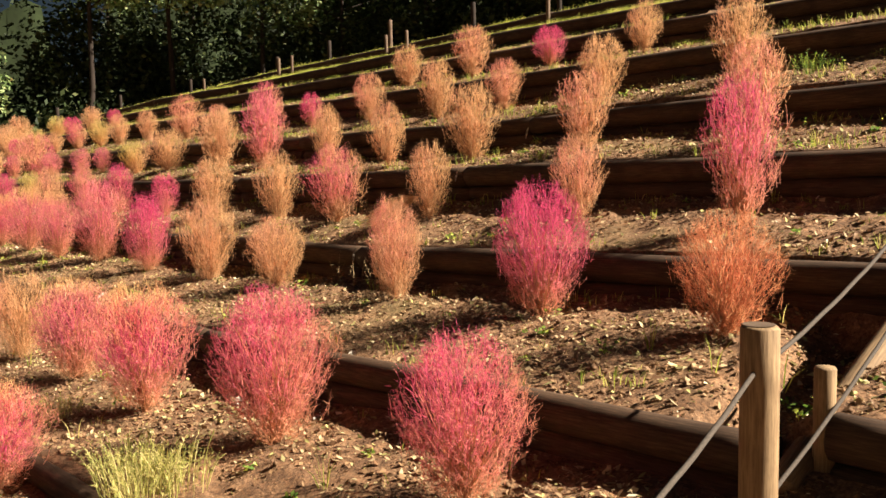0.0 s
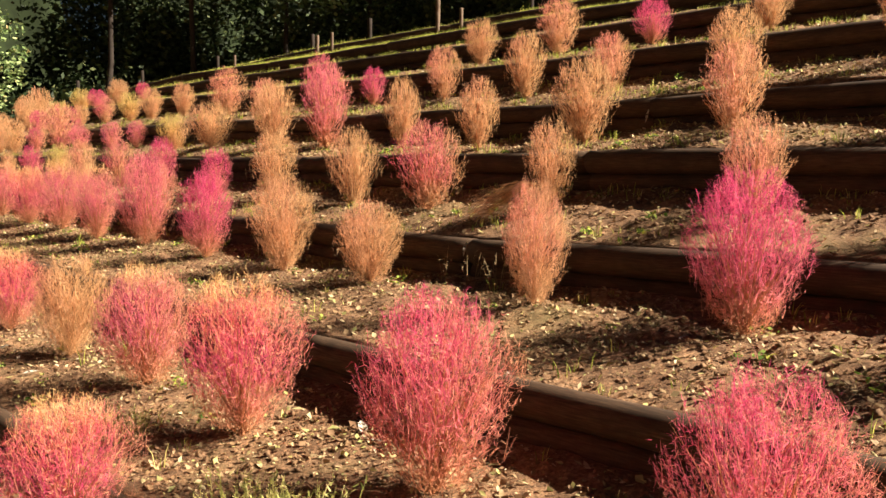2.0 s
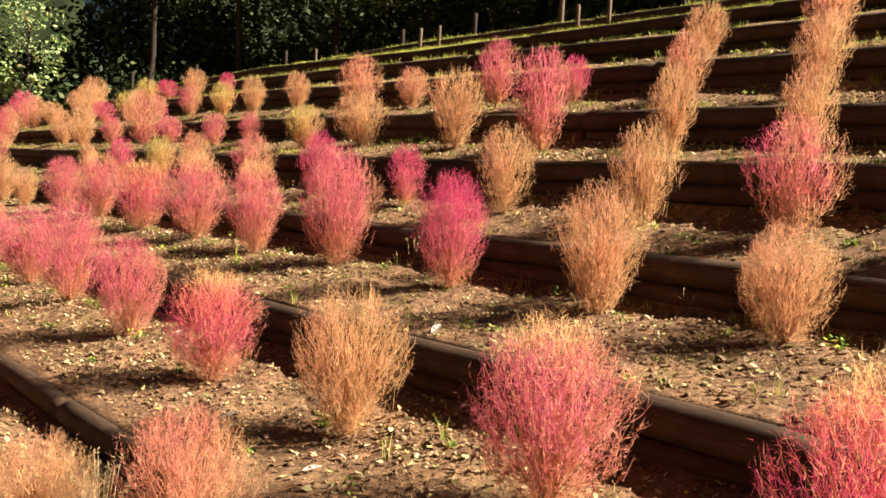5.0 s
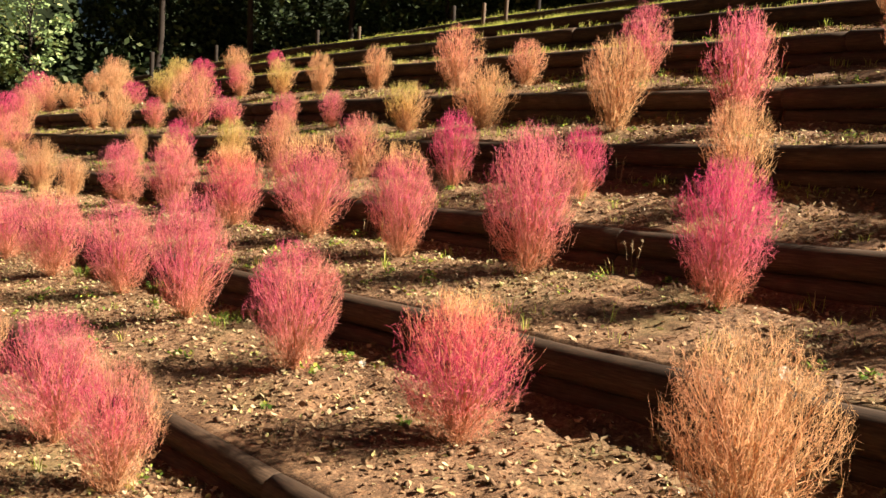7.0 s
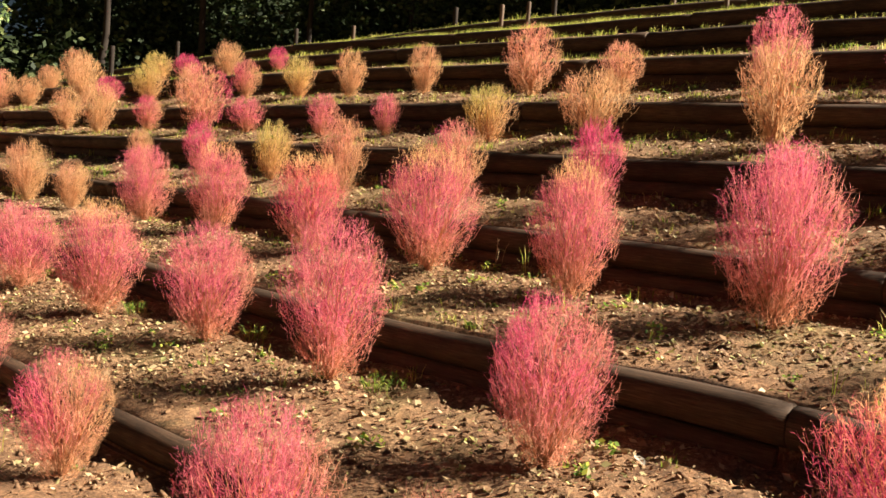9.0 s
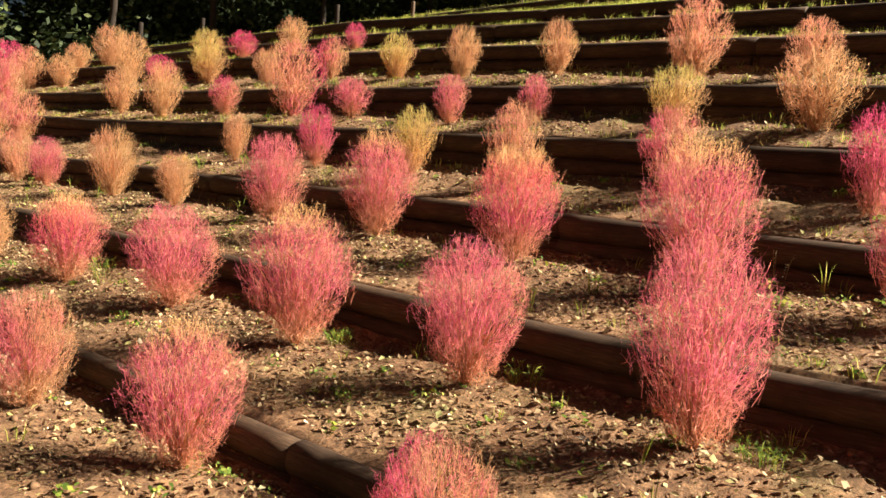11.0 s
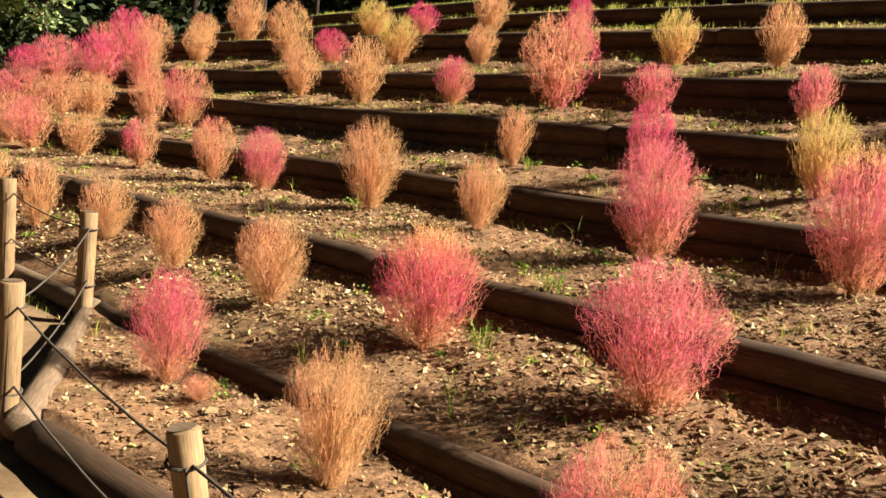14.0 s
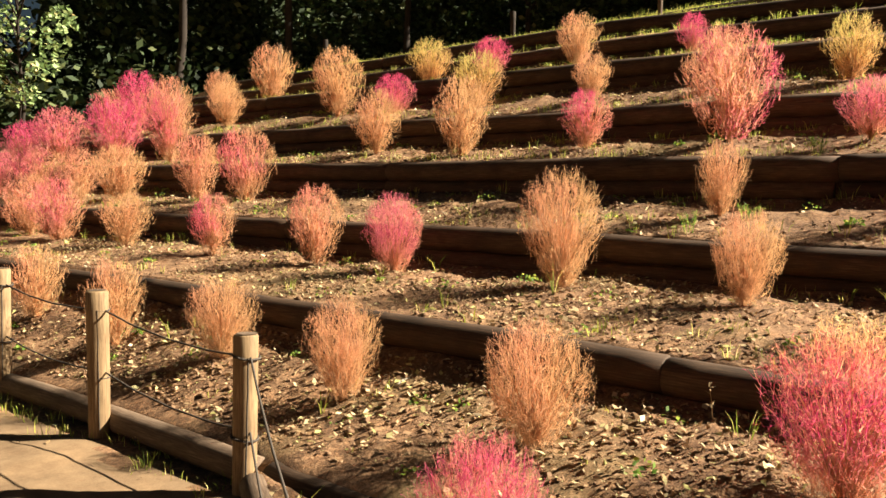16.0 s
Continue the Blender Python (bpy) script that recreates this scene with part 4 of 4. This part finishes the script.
def clods():
    """Crumbs of soil: rough octahedra half sunk in the ground."""
    base = np.array(((1, 0, 0), (-1, 0, 0), (0, 1, 0), (0, -1, 0), (0, 0, 1), (0, 0, -1)), float)
    tri = np.array(((0, 2, 4), (2, 1, 4), (1, 3, 4), (3, 0, 4), (2, 0, 5), (1, 2, 5), (3, 1, 5), (0, 3, 5)))
    vs, fs, total = [], [], 0
    for n, seed, box in ((26000, 4, (0.75, 4.3, 0.2, 22)), (15000, 5, (4.3, 7.4, 1, 24))):
        x, y, r = scatter(n, seed, *box)
        keep = off_wall(x, y) & (lattice(x * 2, y * 2, 31) > r.uniform(-0.6, 0.4, n))
        x, y = x[keep], y[keep]
        n = len(x)
        size = 0.005 + 0.019 * r.random_sample(n) ** 3.5
        p = base[None] * r.uniform(0.55, 1.3, (n, 6, 1)) + r.normal(0, 0.22, (n, 6, 3))
        a = r.uniform(0, 6.28, n)
        c, s = np.cos(a)[:, None], np.sin(a)[:, None]
        p = np.stack([p[..., 0] * c - p[..., 1] * s, p[..., 0] * s + p[..., 1] * c, p[..., 2] * 0.8], -1) * size[:, None, None]
        p += np.stack([x, y, ground_z(x, y) + size * 0.2], -1)[:, None]
        vs.append(p.reshape(-1, 3))
        fs.append((total + 6 * np.arange(n)[:, None, None] + tri[None]).reshape(-1, 3))
        total += 6 * n
    me = array_mesh("soil_clods", np.concatenate(vs), np.concatenate(fs), CLOD)
    return tagged(new("soil_clods", me), "small crumbs and clods of brown soil", "soil clods", kind="stuff")


def tufts(name, label, category, spots, material, seed):
    """Blades in tufts: spots are (x, y, blades, height, radius)."""
    r = np.random.RandomState(seed)
    x, y, n, h, rad = (np.array(c) for c in zip(*spots))
    o = np.repeat(np.arange(len(n)), n)
    m = len(o)
    a, d, h = r.uniform(0, 6.28, m), rad[o] * r.random_sample(m) ** 0.6, h[o]
    px, py = x[o] + d * np.cos(a), y[o] + d * np.sin(a)
    p = np.stack([px, py, ground_z(px, py) - 0.005], -1)
    out = np.stack([np.cos(a), np.sin(a), a * 0], -1) * (r.uniform(0.05, 0.6, m) * h)[:, None]
    up = np.array((0, 0, 1.0)) * (h * r.uniform(0.5, 1.15, m))[:, None]
    pts = np.stack([p, p + out * 0.35 + up * 0.6, p + out + up], 1)
    v, f = strips(pts, unit(r.normal(0, 1, (m, 3)) * (1, 1, 0)), r.uniform(0.0022, 0.0048, m) * (1 + h * 3))
    return tagged(new(name, array_mesh(name, v, f, material)), label, category, kind="stuff")


def ground_cover():
    r = random.Random(91)
    spots, weeds = [], []
    for i, xw in enumerate(WALL_X):
        n = (110, 240, 460, 560, 620, 700, 1500, 1500)[i]
        for j in range(n):
            y = r.uniform(0.5, 28)
            foot = r.random() < 0.35 and i < 6
            x = xw - r.uniform(0.03, 0.2) if foot else xw + 0.16 + abs(r.gauss(0, 0.2 if i < 6 else 0.5))
            spots.append((x, y, r.randint(4, 12) if i < 6 else r.randint(14, 24), r.uniform(0.03, 0.1) if i < 6 else r.uniform(0.04, 0.095), r.uniform(0.02, 0.1) if i < 6 else 0.16))
    for j in range(90):
        spots.append((r.uniform(11.5, 13.5), r.uniform(4, 28), 16, r.uniform(0.06, 0.16), 0.2))
    for j in range(60):
        x, y = r.uniform(0.9, 4.2), r.uniform(1, 24)
        if off_wall(np.array(x), np.array(y), 0.2):
            spots.append((x, y, r.randint(3, 7), r.uniform(0.1, 0.2), r.uniform(0.01, 0.03)))
    for j in range(160):
        x, y = r.uniform(0.8, 6.3), r.uniform(1, 26)
        if off_wall(np.array(x), np.array(y), 0.2):
            spots.append((x, y, r.randint(3, 9), r.uniform(0.03, 0.09), r.uniform(0.02, 0.08)))
    for j in range(70):
        y = r.uniform(18.9, 23)
        spots.append((float(low_x(y)) - abs(r.gauss(0.1, 0.09)), y, r.randint(4, 10), r.uniform(0.03, 0.09), r.uniform(0.02, 0.08)))
    tufts("grass", "short green and straw-coloured grass on the terrace edges", "grass", spots, GRASS, 3)
    masses, few = [], np.random.RandomState(92)
    for j in range(700):
        x, y = r.uniform(0.8, 8.2), r.uniform(1, 26)
        if not off_wall(np.array(x), np.array(y), 0.2):
            continue
        z = float(ground_z(x, y))
        s = r.uniform(0.03, 0.09)
        masses.append(leaf_mass(few, (x, y, z + s * 0.35), (s, s, s * 0.45), r.randint(8, 26), r.uniform(0.018, 0.035)))
    tagged(new("weeds", array_mesh("weeds", *joined(*masses), WEED)), "low green weeds scattered over the soil", "weeds", kind="stuff")


def weed(x, y, h, blades, rad, material, label, seed, name="weed"):
    r = random.Random(seed)
    v, f = [], []
    for i in range(blades):
        a, d = r.uniform(0, 6.28), rad * r.random() ** 0.6
        p = Vector((d * math.cos(a), d * math.sin(a), -0.01))
        hh = h * r.uniform(0.55, 1.1)
        out = Vector((math.cos(a), math.sin(a), 0)) * r.uniform(0.05, 0.45) * h
        side = Vector((r.gauss(0, 1), r.gauss(0, 1), 0)).normalized()
        pts = [p, p + out * 0.3 + Vector((0, 0, hh * 0.5)), p + out * 0.7 + Vector((0, 0, hh * 0.85)), p + out + Vector((0, 0, hh))]
        ribbon(v, f, pts, r.uniform(0.0025, 0.005), side)
        for j in range(6):
            q = pts[1].lerp(pts[3], r.random())
            e = Vector((r.gauss(0, 1), r.gauss(0, 1), r.uniform(0, 1))).normalized() * r.uniform(0.012, 0.035)
            ribbon(v, f, [q, q + e * 0.5, q + e], 0.007, side)
    root = tagged(new(name), label, "weed", "weeds among the bushes")
    root.location = (x, y, float(ground_z(x, y)))
    tagged(part("leafage", mesh_object("leafage", v, f, material), root), kind="stuff")
    return root


GREENISH = "yellow-green grassy weed clump on the soil"
for i, (x, y, h, n, rad) in enumerate(((1.68, 4.0, 0.27, 70, 0.13), (1.8, 3.82, 0.24, 60, 0.12), (1.62, 3.78, 0.24, 50, 0.12), (1.72, 4.25, 0.2, 40, 0.12), (1.7, 5.75, 0.17, 46, 0.12), (1.9, 5.65, 0.15, 36, 0.1))):
    weed(x, y, h, n + 30, rad * 1.3, HERB, GREENISH, 300 + i)
for i, (x, y, h, n, rad) in enumerate(((2.64, 11.45, 0.07, 60, 0.14), (2.62, 13.88, 0.1, 26, 0.06), (2.5, 16.2, 0.14, 22, 0.05), (1.95, 15.9, 0.2, 9, 0.03), (3.05, 16.2, 0.12, 30, 0.08), (2.75, 12.7, 0.12, 26, 0.07), (2.95, 18.45, 0.1, 14, 0.04), (4.55, 17.95, 0.14, 18, 0.04), (4.95, 17.7, 0.1, 26, 0.07), (5.7, 17.5, 0.12, 30, 0.06), (5.9, 3.3, 0.16, 40, 0.1), (7.0, 3.2, 0.18, 44, 0.12))):
    weed(x, y, h, n, rad, WEED, "bright green leafy weed growing from the soil", 330 + i)
STALK = "dry brown upright weed stalks at the foot of a log wall"
for i, (x, y, h, n, rad) in enumerate(((4.15, 5.75, 0.26, 5, 0.03), (4.18, 5.5, 0.24, 7, 0.06), (4.15, 5.25, 0.26, 6, 0.05), (4.2, 7.0, 0.18, 4, 0.04), (2.75, 8.2, 0.16, 6, 0.06), (4.2, 9.4, 0.2, 5, 0.05), (4.18, 12.0, 0.2, 6, 0.06), (4.2, 15.4, 0.18, 6, 0.06), (5.3, 10.3, 0.2, 6, 0.06), (4.2, 17.5, 0.15, 3, 0.03), (2.78, 17.1, 0.16, 2, 0.02))):
    weed(x, y, h, n, rad, STRAWM, STALK, 360 + i)
weed(1.25, 7.95, 0.3, 46, 0.1, STRAWM, "bundle of dry straw-coloured weed in the lowest bed", 390)

# a bent branch drooping from its bush to the soil


def bent_branch():
    r = random.Random(3)
    v, f = [], []
    top = Vector((4.9, 5.58, float(ground_z(4.9, 5.58)) + 0.21))
    for i in range(150):
        end = Vector((4.66 + r.gauss(0, 0.07), 5.92 + r.gauss(0, 0.11), 0))
        end.z = float(ground_z(end.x, end.y)) + abs(r.gauss(0.01, 0.07))
        arch = Vector((r.gauss(0, 0.02), r.gauss(0, 0.02), 0.035 + r.gauss(0, 0.025)))
        pts = [top, top.lerp(end, 0.35) + arch, top.lerp(end, 0.7) + arch * 0.8, end]
        side = Vector((r.gauss(0, 1), r.gauss(0, 1), r.gauss(0, 1))).normalized()
        ribbon(v, f, pts, 0.0035, side)
        for k in range(5):
            p = pts[1].lerp(pts[3], r.random())
            e = ((end - top).normalized() + Vector((r.gauss(0, 0.5), r.gauss(0, 0.5), r.gauss(0, 0.4)))) * r.uniform(0.03, 0.07)
            ribbon(v, f, [p, p + e * 0.6, p + e], 0.003, side)
    me = mesh_object("kochia_branch", [q - top for q in v], f, TINT["O"])
    ob = new("kochia_branch", me)
    ob.location = top
    return tagged(ob, "bent dry orange kochia branch drooping to the soil", "branch")


bent_branch()


def dry_leaf(x, y, z, size, turn, material, label, wide=1.0):
    bm = bmesh.new()
    pts = [(0, -1, 0), (0.34, -0.5, 0.1), (0.44, 0.05, 0.16), (0.28, 0.6, 0.1), (0, 1, 0.02), (-0.28, 0.6, 0.1), (-0.44, 0.05, 0.16), (-0.34, -0.5, 0.1)]
    mid = [bm.verts.new((0, t * size, -0.02 * size)) for t in (-0.5, 0.05, 0.6)]
    rim = [bm.verts.new(tuple(c * size for c in p)) for p in pts]
    for a, b, c in ((0, 1, 0), (1, 2, 1), (2, 3, 2), (5, 6, 2), (6, 7, 1), (7, 0, 0)):
        bm.faces.new((rim[a], rim[b], mid[c]))
    for a, b, c in ((2, 0, 1), (3, 1, 2), (5, 2, 1), (6, 1, 0)):
        bm.faces.new((rim[a], mid[b], mid[c]))
    bm.faces.new((rim[3], rim[4], mid[2]))
    bm.faces.new((rim[4], rim[5], mid[2]))
    me = bpy.data.meshes.new("dry_leaf")
    bm.to_mesh(me)
    bm.free()
    me.materials.append(material)
    ob = new("dry_leaf", me)
    ob.matrix_basis = pose(x, y, z, *turn) @ Matrix.Diagonal((wide, 1, 1, 1))
    return tagged(ob, label, "leaf", "large dry leaves")


PALE = plain("pale_dead_leaf", (0.42, 0.38, 0.31), 0.7, 25)
TAN = plain("tan_dead_leaf", (0.36, 0.25, 0.14), 0.7, 25)
for x, y, z in ((4.27, 5.66, 0.85), (6.37, 5.66, 1.86), (5.37, 5.6, 1.47)):
    dry_leaf(x, y, z, 0.06, (80, 10, -80), PALE, "pale dry leaf hanging on a log wall", 0.45)
for i, (x, y) in enumerate(((2.65, 4.77), (2.56, 4.5), (3.02, 4.05), (3.62, 2.97), (2.68, 3.91), (2.6, 4.63), (2.67, 3.79), (3.69, 3.57), (2.05, 8.3), (2.0, 9.5), (2.3, 12.1), (1.95, 7.4), (2.2, 10.9), (2.6, 10.0), (3.1, 7.9), (1.4, 10.2), (3.3, 14.2), (2.6, 18.6), (1.3, 13.9), (3.05, 17.9), (2.3, 6.1), (2.1, 13.4))):
    r = random.Random(700 + i)
    dry_leaf(x, y, float(ground_z(x, y)) + 0.018, r.uniform(0.035, 0.06), (r.uniform(-25, 25), r.uniform(-25, 25), r.uniform(0, 360)), PALE if i % 3 else TAN, "large pale dead leaf lying on the soil" if i % 3 else "large tan dead leaf lying on the soil")

fallen_leaves()
clods()
ground_cover()
